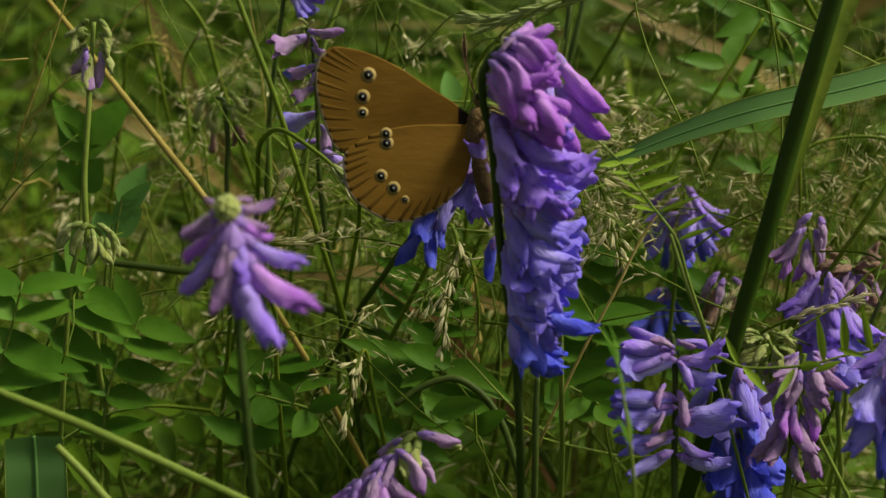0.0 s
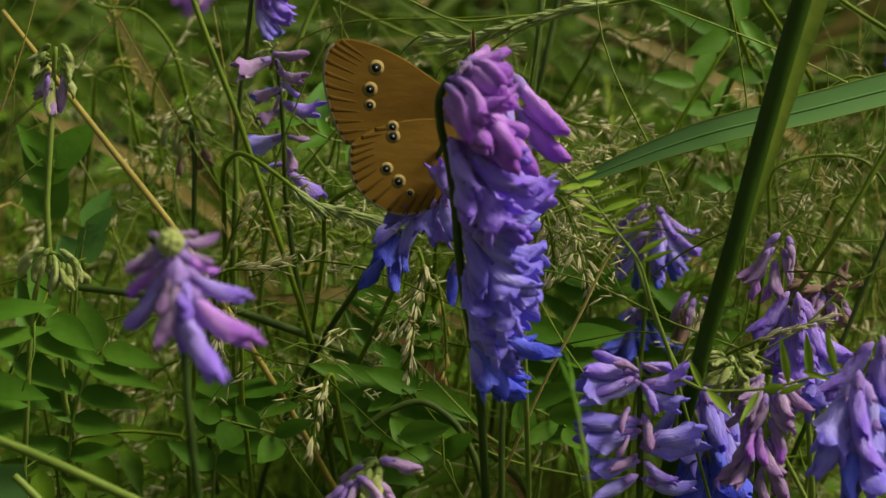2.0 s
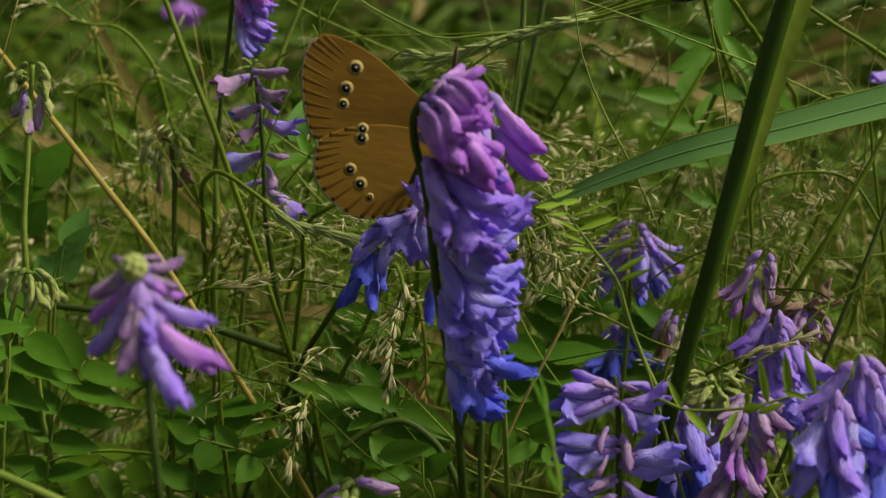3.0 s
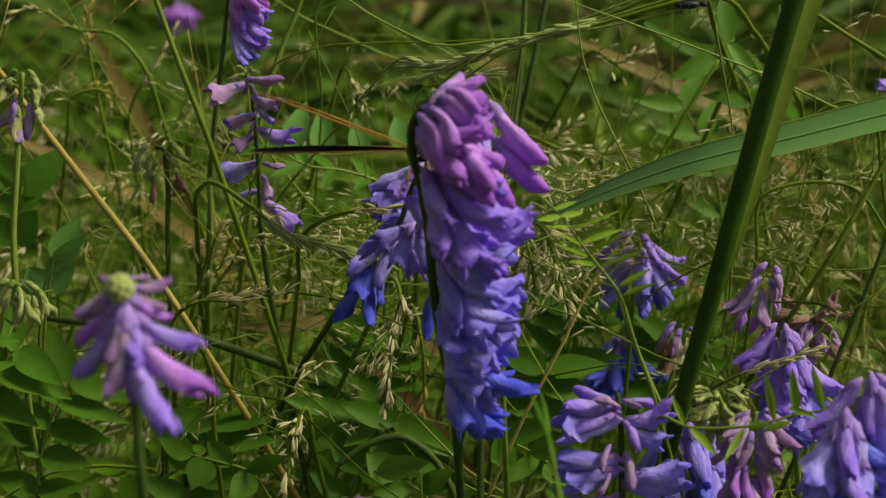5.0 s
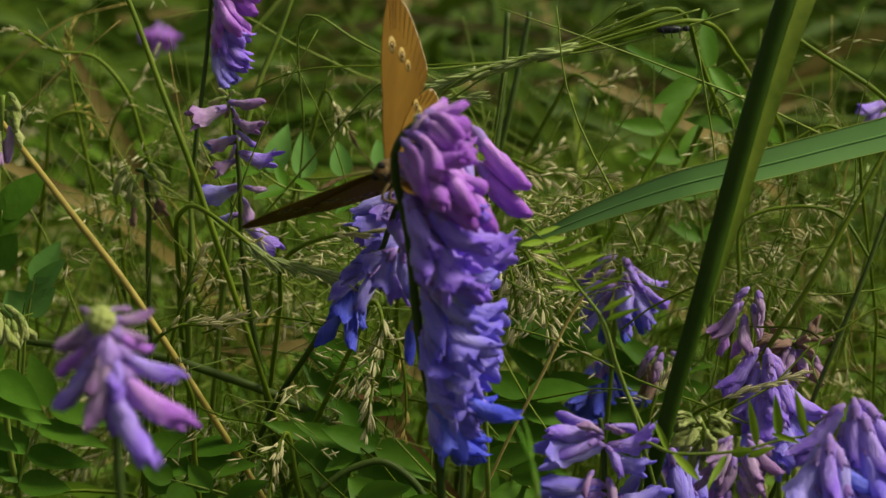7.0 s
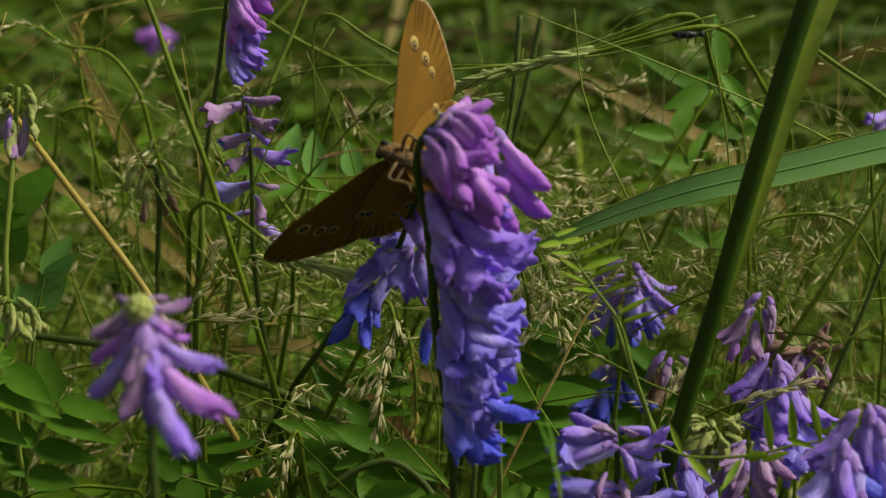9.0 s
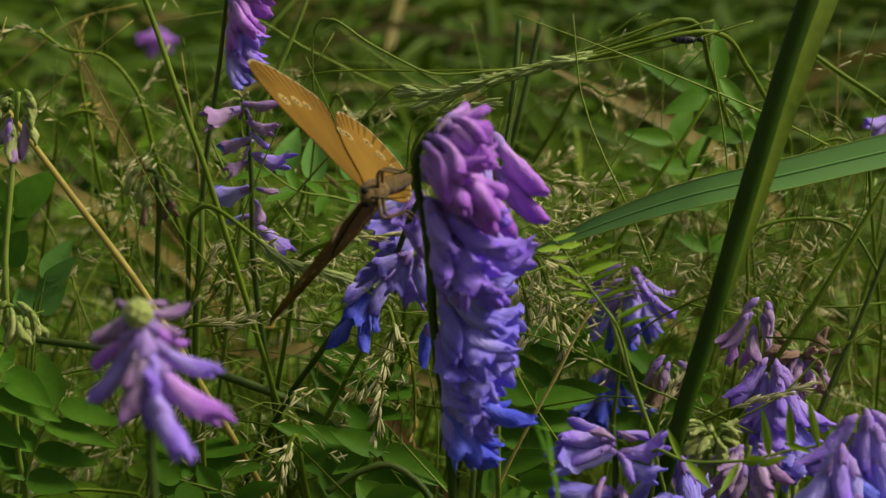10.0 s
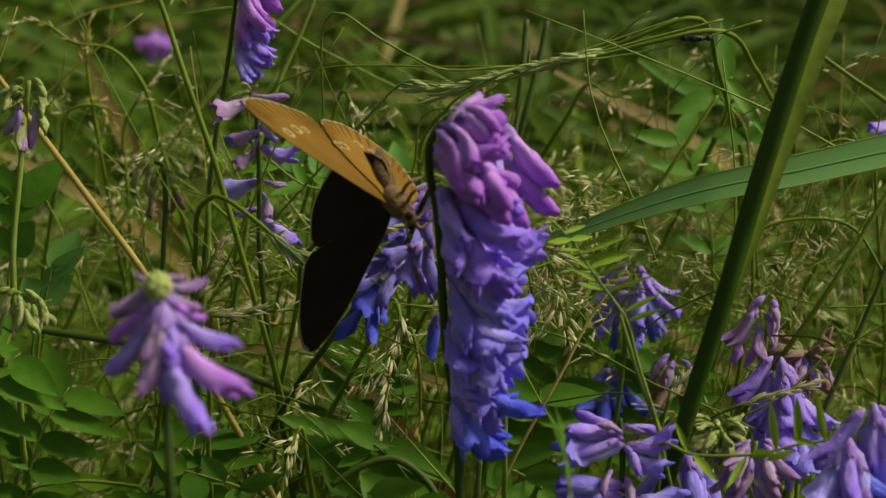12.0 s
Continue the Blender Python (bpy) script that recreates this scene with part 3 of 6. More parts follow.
def build_outer_meadow():
    rng = random.Random(37)
    g, d = Geo(), Geo()
    for i in range(15000):
        reach = 0.4 + 3.6 * rng.random() ** 1.4
        turn = rng.uniform(0, 6.28)
        x, y = reach * math.cos(turn), 0.5 + reach * math.sin(turn)
        if abs(x) < 0.2 + 0.34 * (y + 0.25) and -0.1 < y < 1.9 or math.hypot(x, y + 0.2) < 0.14:
            continue
        h, lean, yaw = rng.uniform(0.16, 0.40), rng.uniform(0.04, 0.3), rng.uniform(0, 6.28)
        dx, dy = math.cos(yaw) * lean, math.sin(yaw) * lean
        w = rng.uniform(0.006, 0.014)
        ribbon(d if i % 7 == 0 else g, curve([(x, y, -0.008), (x + dx * 0.3, y + dy * 0.3, h * 0.6), (x + dx, y + dy, h)], 2), (w, w * 0.9, w * 0.1), (rng.uniform(-1, 1), -1, 0.4))
    leaves = Geo()
    for i in range(15000):
        reach = 0.12 + 2.6 * rng.random() ** 1.2
        turn = rng.uniform(0, 6.28)
        x, y = reach * math.cos(turn), 0.2 + reach * math.sin(turn)
        if abs(x) < 0.2 + 0.34 * (y + 0.25) and y > 0.0 or math.hypot(x, y + 0.2) < 0.10:
            continue
        z = (0.30 + 0.05 * noise.noise((x * 5, y * 5, 3))) * (1 - rng.random() ** 1.6 * 0.9) * (0.55 if math.hypot(x, y + 0.2) < 0.25 else 1)
        yaw, size = rng.uniform(0, 6.28), rng.uniform(0.014, 0.03)
        leaflet(leaves, (x, y, z), (math.cos(yaw), math.sin(yaw), rng.uniform(-0.4, 0.5)), (rng.uniform(-0.5, 0.5), rng.uniform(-0.6, 0.4), 1), size, size * rng.uniform(0.28, 0.42), n=3, cup=0.25)
    stuff("outer_meadow_leaves", leaves, LEAF, "oval green leaves of the meadow all around", "foliage")
    stuff("outer_meadow_grass", g, GRASS, "green meadow grass all around", "grass")
    stuff("outer_dry_grass", d, STRAW_STUFF, "dry grass blades all around", "grass")
    # a few dead leaves caught low in the stand
    g = Geo()
    for _ in range(160):
        y = rng.uniform(0.03, 0.5)
        x = rng.uniform(-1, 1) * (0.08 + 0.32 * (y + 0.2))
        z = (0.36 - 0.36 * y) * rng.uniform(0.6, 0.95)
        yaw = rng.uniform(0, 6.28)
        leaflet(g, (x, y, z), (math.cos(yaw), math.sin(yaw), rng.uniform(-0.6, 0.2)), (rng.uniform(-0.6, 0.6), -0.6, 1), rng.uniform(0.008, 0.014), rng.uniform(0.003, 0.005), n=4, cup=0.5, bend=-0.4)
    stuff("dead_leaves", g, DEAD, "small curled brown dead leaves in the stand", "foliage")


build_ground()
build_thicket()
build_fine_stuff()
build_hair_grass()
build_outer_meadow()


# ---- the butterfly ----
def outline_mesh(points, thick, lift, rim):
    """A thin wing plate over a closed outline: the underside in the first material, the upperside in the second, a pale fringe."""
    edge = curve(list(points) + [points[0]], 5)[:-1]
    mid = edge.mean(axis=0)
    g = Geo()
    n = len(edge)
    rings = [1.0, 0.96, 0.7, 0.4, 0.15]
    for z, mat, flip in ((-thick / 2, 0, True), (thick / 2, 1, False)):
        verts = []
        for r in rings:
            for q in edge:
                p = mid + (q - mid) * r
                belly = 0.00002 * math.sin(0.9 * p[1] * 1000 + 0.25 * p[0] * 1000) * (1 - r)
                verts.append((p[0], p[1], z + lift + belly))
        verts.append((mid[0], mid[1], z + lift))
        for i in range(len(rings) - 1):
            faces = []
            for j in range(n):
                k = (j + 1) % n
                f = (i * n + j, i * n + k, (i + 1) * n + k, (i + 1) * n + j)
                faces.append(tuple(reversed(f)) if flip else f)
            g.f.extend(tuple(a + g.n for a in f) for f in faces)
            g.m.extend([2 if i == 0 and rim(*edge[j][:2]) else mat for j in range(n)])
        last = (len(rings) - 1) * n
        faces = [(last + j, last + (j + 1) % n, len(verts) - 1) for j in range(n)]
        g.f.extend(tuple(a + g.n for a in (reversed(f) if flip else f)) for f in faces)
        g.m.extend([mat] * n)
        g.v.append(np.array(verts))
        g.n += len(verts)
    total = g.n // 2
    g.add(np.zeros((0, 3)), [])
    g.f.extend((j, (j + 1) % n, total + (j + 1) % n, total + j) for j in range(n))
    g.m.extend([2 if rim(*edge[j][:2]) else 0 for j in range(n)])
    return g


FORE = [(0.4, 0.8), (2.5, 2.9), (6.4, 5.4), (11.7, 8.7), (17, 10.6), (20, 10.7), (21.5, 9.4), (22.1, 6.2), (21.6, 2.8), (20.5, -0.6), (19.0, -3.4), (14, -3.0), (8, -2.2), (3, -1.2), (0.4, -0.6)]
HIND_EDGE = [(0.4, 0.2), (4, 0.2), (10, -0.1), (15.0, -1.6), (18.2, -4.2), (18.2, -6.4), (17.6, -9.0), (15.0, -11.7), (10.6, -13.4), (7.4, -12.6), (4.2, -10.8), (1.7, -8.0), (0.5, -4.4), (0.3, -1.5)]


def build_butterfly():
    fly = root("butterfly", (0, 0, 0.42), "brown ringlet butterfly with ringed eyespots, feeding on a vetch flower", "butterfly")
    g = Geo()
    rng = random.Random(3)
    blob(g, (0, -0.0005, -0.0004), (0.0016, 0.0033, 0.0017), n=12, rings=9, lump=0.10, rng=rng)
    part("thorax", g, FUR, fly, "furry brown thorax")
    g = Geo()
    tube(g, curve([(0, -0.0025, -0.0006), (0, -0.006, -0.0008), (0, -0.010, -0.0016), (0, -0.0125, -0.0022)], 4), (0.0008, 0.0013, 0.0012, 0.0009, 0.0003), 10)
    part("abdomen", g, FUR, fly)
    g = Geo()
    blob(g, (0, 0.0036, -0.0007), (0.0011, 0.0010, 0.0010), n=10, rings=7, lump=0.06, rng=rng)
    head = part("head", g, FUR, fly)
    for s in (-1, 1):
        g = Geo()
        blob(g, (0.0008 * s, 0.0040, -0.0006), (0.0005, 0.0006, 0.0006), n=8, rings=6)
        part("eye", g, BLACK, head, "dark compound eye")
        g = Geo()
        tube(g, curve([(0.0004 * s, 0.0045, 0), (0.0020 * s, 0.0085, 0.0012), (0.0042 * s, 0.0125, 0.0016)], 5), (0.00012, 0.0001, 0.0001, 0.00035, 0.0001), 5)
        part("antenna", g, FUR, head)
        for k in range(2):
            y = 0.0012 - 0.002 * k
            g = Geo()
            tube(g, curve([(0.0008 * s, y, -0.0014), (0.0030 * s, y + 0.0012, -0.0022), (0.0026 * s, y + 0.0004, -0.0046), (0.0034 * s, y + 0.0012, -0.0062)], 4), (0.00028, 0.0002, 0.00012), 5)
            part("leg", g, LEG, fly)
    g = Geo()
    tube(g, curve([(0, 0.0042, -0.0014), (0, 0.0056, -0.0034), (0, 0.0050, -0.0062)], 5), (0.00013, 0.0001, 0.00008), 5)
    part("proboscis", g, BLACK, fly)
    wings = {}
    for s, tag in ((1, "right"), (-1, "left")):
        for kind, edge, lift, spots in (
                ("forewing", FORE, 0.00012, ((14.7, 7.0, 1.0), (15.5, 4.0, 0.95), (15.5, 1.8, 0.75))),
                ("hindwing", HIND_EDGE, -0.00012, ((12.3, -1.1, 0.8), (12.2, -2.4, 0.9), (13.0, -6.9, 0.85), (11.3, -8.6, 0.9), (9.7, -10.2, 0.55)))):
            pts = [(x * s * 0.001, y * 0.001, 0) for x, y in edge]
            g = outline_mesh(pts if s > 0 else pts[::-1], 0.00010, lift, (lambda x, y: abs(x) > 0.0185 and y < 0.0104) if kind == "forewing" else (lambda x, y: y < -0.0035 and math.hypot(x, y) > 0.0095))
            wing = part(tag + "_" + kind, g, (WING_UNDER, WING_UPPER, FRINGE), fly, "warm brown wing, darker above, with pale fringe")
            low = lift - 0.00005
            # veins run from the root to the outer margin
            outer = curve(edge[5:12] if kind == "forewing" else edge[3:11], 2)
            for tx, ty in outer:
                v = Geo()
                bend = [(tx * 0.80 * s, ty * 0.76), (tx * 0.89 * s, ty * 0.87), (tx * 0.985 * s, ty * 0.985)]
                tube(v, curve([(a * 0.001, b * 0.001, low - 0.00001) for a, b in bend], 4), (0.00006, 0.00022, 0.00030), 6, flat=0.08)
                part("vein", v, VEIN, wing)
            for x, y, r in spots:
                # left spots small and brown: glare over their black put into the colour
                for name, rad, mat, up in (("eyespot_ring", 1.08, RING, 1), ("eyespot", 0.66 if s > 0 else 0.5, BLACK if s > 0 else VEIN, 2), ("eyespot_pupil", 0.12, WHITE, 3)):
                    disc = Geo()
                    a = np.linspace(0, 2 * np.pi, 16, endpoint=False)
                    z = low - 0.00002 - 0.000014 * up
                    rr = rad * r * 0.001
                    rim = np.stack([x * s * 0.001 + rr * np.cos(a), y * 0.001 + rr * np.sin(a), np.full(16, z)], 1)
                    back = rim + np.array([0, 0, 0.00001])
                    disc.add(np.concatenate([rim, back]), [tuple(range(15, -1, -1)), tuple(range(16, 32))] + [(j, (j + 1) % 16, 16 + (j + 1) % 16, 16 + j) for j in range(16)])
                    part(name, disc, mat, wing)
            wings[tag, kind] = wing
    return fly, wings


fly, wings = build_butterfly()

# ---- the vetch in flower ----
HEADS = "vetch flower heads"
main_axis = [(-0.0008, -0.014, 0.4451), (-0.0026, -0.0145, 0.4442), (-0.0041, -0.015, 0.442), (-0.0042, -0.0145, 0.4383), (-0.0032, -0.0135, 0.4335), (-0.0024, -0.0125, 0.4276), (-0.0019, -0.0115, 0.4212), (-0.0012, -0.0105, 0.4146), (-0.0001, -0.0095, 0.4079), (0.0006, -0.009, 0.4036)]
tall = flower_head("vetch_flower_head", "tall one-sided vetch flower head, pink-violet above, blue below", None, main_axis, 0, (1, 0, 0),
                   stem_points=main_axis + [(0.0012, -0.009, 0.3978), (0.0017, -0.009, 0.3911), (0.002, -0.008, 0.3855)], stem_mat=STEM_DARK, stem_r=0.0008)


def fill_tall_head():
    """Some twenty tiers of florets on one side of the stem: short stalked buds above, open flowers standing further out below."""
    rng = random.Random(4)
    line, place = curve(main_axis, 8), np.array(tall.location)
    seg = np.linspace(0, 1, len(line))
    hues = ("pink", "pink", "pink", "pink", "violet", "violet", "blue", "blue", "blue", "deep")
    kinds = ("bud", "bud", "half", "bud", "half", "open", "half", "open", "half", "half")
    rows = 21
    for i in range(rows):
        s = (i + 0.4) / rows
        root_at = np.array([np.interp(s, seg, line[:, k]) for k in range(3)])
        belly = math.sin(math.pi * min(1.0, 0.12 + s * 0.95)) ** 0.8
        for turn, stalk, chance in ((-38, 0.7, 1.0), (-8, 1.0, 1.0), (14, 0.15, 1.0), (34, 0.8, 1.0), (52, 0.3, 0.75)):
            if rng.random() > chance:
                continue
            a = radians(turn + rng.uniform(-13, 13))
            out = np.array([math.cos(a), -math.sin(a), 0.0])
            dr = radians(6 + 34 * s + rng.uniform(-14, 14) + (10 if stalk < 0.5 else 0))
            way = out * math.cos(dr) + np.array([0, 0, -1.0]) * math.sin(dr)
            up = np.array([0, 0, 1.0]) * math.cos(dr) + out * math.sin(dr) + np.array([rng.uniform(-0.45, 0.45), rng.uniform(-0.45, 0.2), 0])
            size = rng.uniform(0.0072, 0.0088) * (0.62 + 0.38 * min(1.0, s * 3.2))
            start = root_at + out * (0.0008 + 0.0046 * stalk * belly * min(1.0, s * 2.6)) + np.array([0, 0, rng.uniform(-0.0012, 0.0012)])
            n = lambda q, j: q[min(len(q) - 1, max(0, int(s * len(q) + rng.uniform(-j, j))))]
            add_floret(tall, start - place, way, up, size, n(kinds, 0.7), n(hues, 0.55))


fill_tall_head()
hang(tall, (-0.0024, -0.016, 0.4441), (-0.0004, -0.015, 0.447), "bud", "mauve")
hang(tall, (-0.0013, -0.015, 0.4448), (0.0015, -0.014, 0.4455), "bud", "mauve")
hang(tall, (-0.0022, -0.015, 0.4448), (-0.0018, -0.014, 0.4463), "bud", "cream")
hang(tall, (-0.0016, -0.014, 0.4453), (0.0004, -0.013, 0.4461), "dry", "brown")
hang(tall, (0.0004, -0.012, 0.4074), (0.0061, -0.015, 0.401), "half", "deep")
hang(tall, (0.0016, -0.012, 0.409), (0.0105, -0.015, 0.404), "slim", "deep")
hang(tall, (0.0004, -0.012, 0.4058), (0.0039, -0.016, 0.4019), "open", "deep")
# a few long buds leaning out on the far side of the tall head
bud_stem = [(0.0055, 0.004, 0.4399), (0.0058, 0.003, 0.4379), (0.0062, 0.002, 0.4343), (0.0061, 0.001, 0.4284), (0.0066, -0.001, 0.4172), (0.0073, -0.003, 0.405)]
bud_head = flower_head("vetch_flower_head", "small vetch flower head of long pink-violet buds", None, bud_stem, 0, (0, -1, 0), stem_points=bud_stem, stem_r=0.0005)
hang(bud_head, (0.006, 0.002, 0.4392), (0.0108, -0.003, 0.4319), "bud", "pink")
hang(bud_head, (0.0066, 0.001, 0.4349), (0.0113, -0.003, 0.4282), "bud", "pink")
hang(bud_head, (0.0042, 0.0, 0.4383), (0.0059, -0.005, 0.4313), "bud", "violet")
hang(bud_head, (0.0062, 0.001, 0.4308), (0.0089, -0.003, 0.4268), "bud", "violet")
hang(bud_head, (0.0075, 0.001, 0.4259), (0.0112, -0.002, 0.4255), "half", "blue")
hang(bud_head, (0.0031, 0.0, 0.4375), (0.0038, -0.005, 0.4319), "bud", "pink")
left_axis = [(-0.0035, 0.0044, 0.4305), (-0.005, 0.0051, 0.4267), (-0.0065, 0.007, 0.4216), (-0.0086, 0.0096, 0.417), (-0.0107, 0.0114, 0.4134)]
left_head = flower_head("vetch_flower_head", "blue vetch flower head drooping behind the tall one", None, left_axis, 0, (-0.75, -0.5, -0.1),
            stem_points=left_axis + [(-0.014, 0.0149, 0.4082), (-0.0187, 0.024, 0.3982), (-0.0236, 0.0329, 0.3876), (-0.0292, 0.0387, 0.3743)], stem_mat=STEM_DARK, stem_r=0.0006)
hang(left_head, (-0.0039, 0.0159, 0.427), (-0.0105, 0.0139, 0.423), "half", "blue")
hang(left_head, (-0.0044, 0.0156, 0.4263), (-0.0092, 0.0116, 0.4197), "half", "violet")
hang(left_head, (-0.0044, 0.015, 0.426), (-0.0065, 0.0119, 0.4204), "open", "blue")
hang(left_head, (-0.0031, 0.0149, 0.4265), (-0.0076, 0.0127, 0.4228), "open", "violet")
hang(left_head, (-0.0028, 0.0142, 0.4246), (-0.0066, 0.0109, 0.4193), "open", "blue")
hang(left_head, (-0.0033, 0.0137, 0.4231), (-0.0099, 0.0112, 0.42), "open", "blue")
hang(left_head, (-0.0028, 0.0147, 0.4265), (-0.0041, 0.0115, 0.4205), "half", "violet")
hang(left_head, (-0.0052, 0.0144, 0.425), (-0.0098, 0.0119, 0.4211), "open", "blue")
hang(left_head, (-0.0032, 0.0017, 0.4231), (-0.0049, 0.0024, 0.428), "open", "violet")
hang(left_head, (-0.0037, 0.0025, 0.4224), (-0.0035, -0.0002, 0.4166), "half", "blue")
hang(left_head, (-0.005, 0.0045, 0.4221), (-0.0103, 0.0028, 0.4203), "open", "blue")
hang(left_head, (-0.0049, 0.0034, 0.4221), (-0.0073, 0.0006, 0.4171), "open", "blue")
hang(left_head, (-0.0047, 0.0038, 0.4203), (-0.005, 0.001, 0.4155), "open", "violet")
hang(left_head, (-0.0065, 0.0062, 0.4209), (-0.0129, 0.0043, 0.4185), "half", "blue")
hang(left_head, (-0.0073, 0.0065, 0.4189), (-0.0102, 0.0035, 0.4135), "half", "blue")
hang(left_head, (-0.0091, 0.0091, 0.4172), (-0.0148, 0.0071, 0.4147), "half", "blue")
hang(left_head, (-0.0102, 0.0096, 0.4157), (-0.0135, 0.0071, 0.4104), "open", "deep")
hang(left_head, (-0.0114, 0.011, 0.4136), (-0.0146, 0.0081, 0.4058), "slim", "deep")
hang(left_head, (-0.0105, 0.0107, 0.4128), (-0.0122, 0.0082, 0.4061), "half", "deep")
hang(left_head, (-0.0094, 0.01, 0.4139), (-0.0097, 0.0082, 0.409), "slim", "deep")
hang(left_head, (-0.002, 0.0003, 0.4135), (-0.0037, -0.0007, 0.408), "half", "deep")
near_axis = [(-0.0332, -0.0477, 0.4351), (-0.0328, -0.0491, 0.4342), (-0.0325, -0.0499, 0.4321), (-0.0322, -0.0509, 0.4294)]
near_head = flower_head("vetch_flower_head", "loose mauve vetch flower head with cream buds at its top", None, near_axis, 0, (0.1, -0.5, 0),
                        stem_points=near_axis + [(-0.0318, -0.0521, 0.423), (-0.0313, -0.0541, 0.4175), (-0.0309, -0.0552, 0.4116)], stem_mat=STEM_DARK, stem_r=0.0006)
LEFT_ROOT = (near_head.location[0], near_head.location[1])
hang(near_head, (-0.0324, -0.049, 0.4347), (-0.0282, -0.047, 0.4333), "flared", "mauve")
hang(near_head, (-0.032, -0.05, 0.4337), (-0.0283, -0.048, 0.4303), "flared", "pink")
hang(near_head, (-0.0312, -0.0515, 0.4324), (-0.0252, -0.053, 0.428), "flared", "violet")
hang(near_head, (-0.0314, -0.052, 0.4308), (-0.0247, -0.057, 0.424), "flared", "pink")
hang(near_head, (-0.0319, -0.0525, 0.43), (-0.0286, -0.059, 0.4215), "flared", "violet")
hang(near_head, (-0.0326, -0.052, 0.4308), (-0.0315, -0.056, 0.4268), "flared", "mauve")
hang(near_head, (-0.0329, -0.0515, 0.4315), (-0.0372, -0.054, 0.4258), "flared", "violet")
hang(near_head, (-0.0334, -0.05, 0.4327), (-0.0382, -0.051, 0.4294), "flared", "pink")
hang(near_head, (-0.0335, -0.049, 0.4345), (-0.0379, -0.047, 0.4312), "flared", "mauve")
hang(near_head, (-0.0315, -0.052, 0.4326), (-0.0298, -0.056, 0.4285), "flared", "violet")
hang(near_head, (-0.0325, -0.0525, 0.4331), (-0.0328, -0.056, 0.4291), "flared", "mauve")
hang(near_head, (-0.0326, -0.048, 0.4351), (-0.0306, -0.046, 0.4352), "slim", "mauve")
hang(near_head, (-0.0336, -0.048, 0.4346), (-0.0364, -0.046, 0.4343), "slim", "mauve")
hang(near_head, (-0.0319, -0.0525, 0.4331), (-0.0323, -0.0565, 0.4256), "slim", "mauve")
hang(near_head, (-0.0323, -0.0505, 0.4332), (-0.0301, -0.0515, 0.429), "half", "mauve")
hang(near_head, (-0.0332, -0.0505, 0.4332), (-0.0352, -0.0515, 0.4296), "half", "mauve")
hang(near_head, (-0.0324, -0.052, 0.4332), (-0.0312, -0.055, 0.429), "half", "violet")
hang(near_head, (-0.0321, -0.0505, 0.4323), (-0.0283, -0.053, 0.4271), "half", "pink")
hang(near_head, (-0.0333, -0.0505, 0.4323), (-0.0356, -0.0525, 0.4272), "half", "violet")
hang(near_head, (-0.032, -0.049, 0.4339), (-0.0292, -0.0485, 0.4315), "half", "mauve")
hang(near_head, (-0.0338, -0.049, 0.4339), (-0.037, -0.0485, 0.4303), "half", "mauve")
hang(near_head, (-0.0322, -0.052, 0.4317), (-0.0295, -0.056, 0.4254), "half", "violet")
crown = np.array((-0.0327, -0.0513, 0.4355)) - np.array((*LEFT_ROOT, 0))
rng = random.Random(8)
ball = Geo()
blob(ball, crown, (0.0013, 0.0012, 0.0014), n=12, rings=8)
for k in range(30):
    a, h = k * 2.4, 1 - 1.9 * (k + 0.5) / 30
    w = math.sqrt(1 - h * h)
    d = np.array([math.cos(a) * w, -h, math.sin(a) * w])
    blob(ball, crown + d * 0.0011, (0.00046 + 0.0001 * rng.random(), 0.0006, 0.0005), n=8, rings=6)
part("bud_ball", ball, PETALS["cream"], near_head, "cream ball of unopened buds")

top_axis = [(-0.0341, 0.056, 0.4529), (-0.0346, 0.0556, 0.4476), (-0.035, 0.0552, 0.4432), (-0.0353, 0.0548, 0.4383)]
flower_head("vetch_flower_head", "vetch flower head, violet above and blue at the tip", None, top_axis, 11, (0.85, -0.5, 0), front=(0.5, 0.6, 0), size=0.0068, per_row=2, fan=48, droop=(42, 70),
            hues=("pink", "pink", "pink", "violet", "violet", "blue"), kinds=("half", "bud", "half", "half"), seed_no=31, stem_points=[(-0.0341, 0.056, 0.4529), (-0.0351, 0.0555, 0.444), (-0.0359, 0.0545, 0.4369), (-0.0367, 0.053, 0.4308), (-0.0376, 0.052, 0.4245), (-0.0386, 0.051, 0.4153)], stem_mat=STEM_DARK, stem_r=0.0005)
dry_axis = [(-0.0316, 0.0446, 0.4331), (-0.0307, 0.0444, 0.4311), (-0.0304, 0.044, 0.4276), (-0.03, 0.0435, 0.4213), (-0.0299, 0.043, 0.4149), (-0.0299, 0.0425, 0.4099)]
fading = flower_head("vetch_flower_head", "fading vetch flower head with curled mauve petals", None, dry_axis, 0, (1, 0, 0), stem_points=dry_axis + [(-0.0296, 0.042, 0.4058), (-0.0286, 0.041, 0.3974), (-0.027, 0.04, 0.388), (-0.0258, 0.039, 0.3803)], stem_mat=STEM_DARK, stem_r=0.0006)
hang(fading, (-0.0315, 0.043, 0.4317), (-0.0376, 0.041, 0.4306), "open", "mauve")
hang(fading, (-0.0308, 0.043, 0.4326), (-0.0259, 0.041, 0.4318), "bud", "mauve")
hang(fading, (-0.0302, 0.043, 0.4297), (-0.026, 0.041, 0.4281), "open", "mauve")
hang(fading, (-0.0299, 0.043, 0.4279), (-0.0272, 0.041, 0.4261), "bud", "violet")
hang(fading, (-0.0293, 0.042, 0.4247), (-0.0237, 0.04, 0.4229), "open", "violet")
hang(fading, (-0.0305, 0.043, 0.427), (-0.0345, 0.042, 0.4252), "open", "mauve")
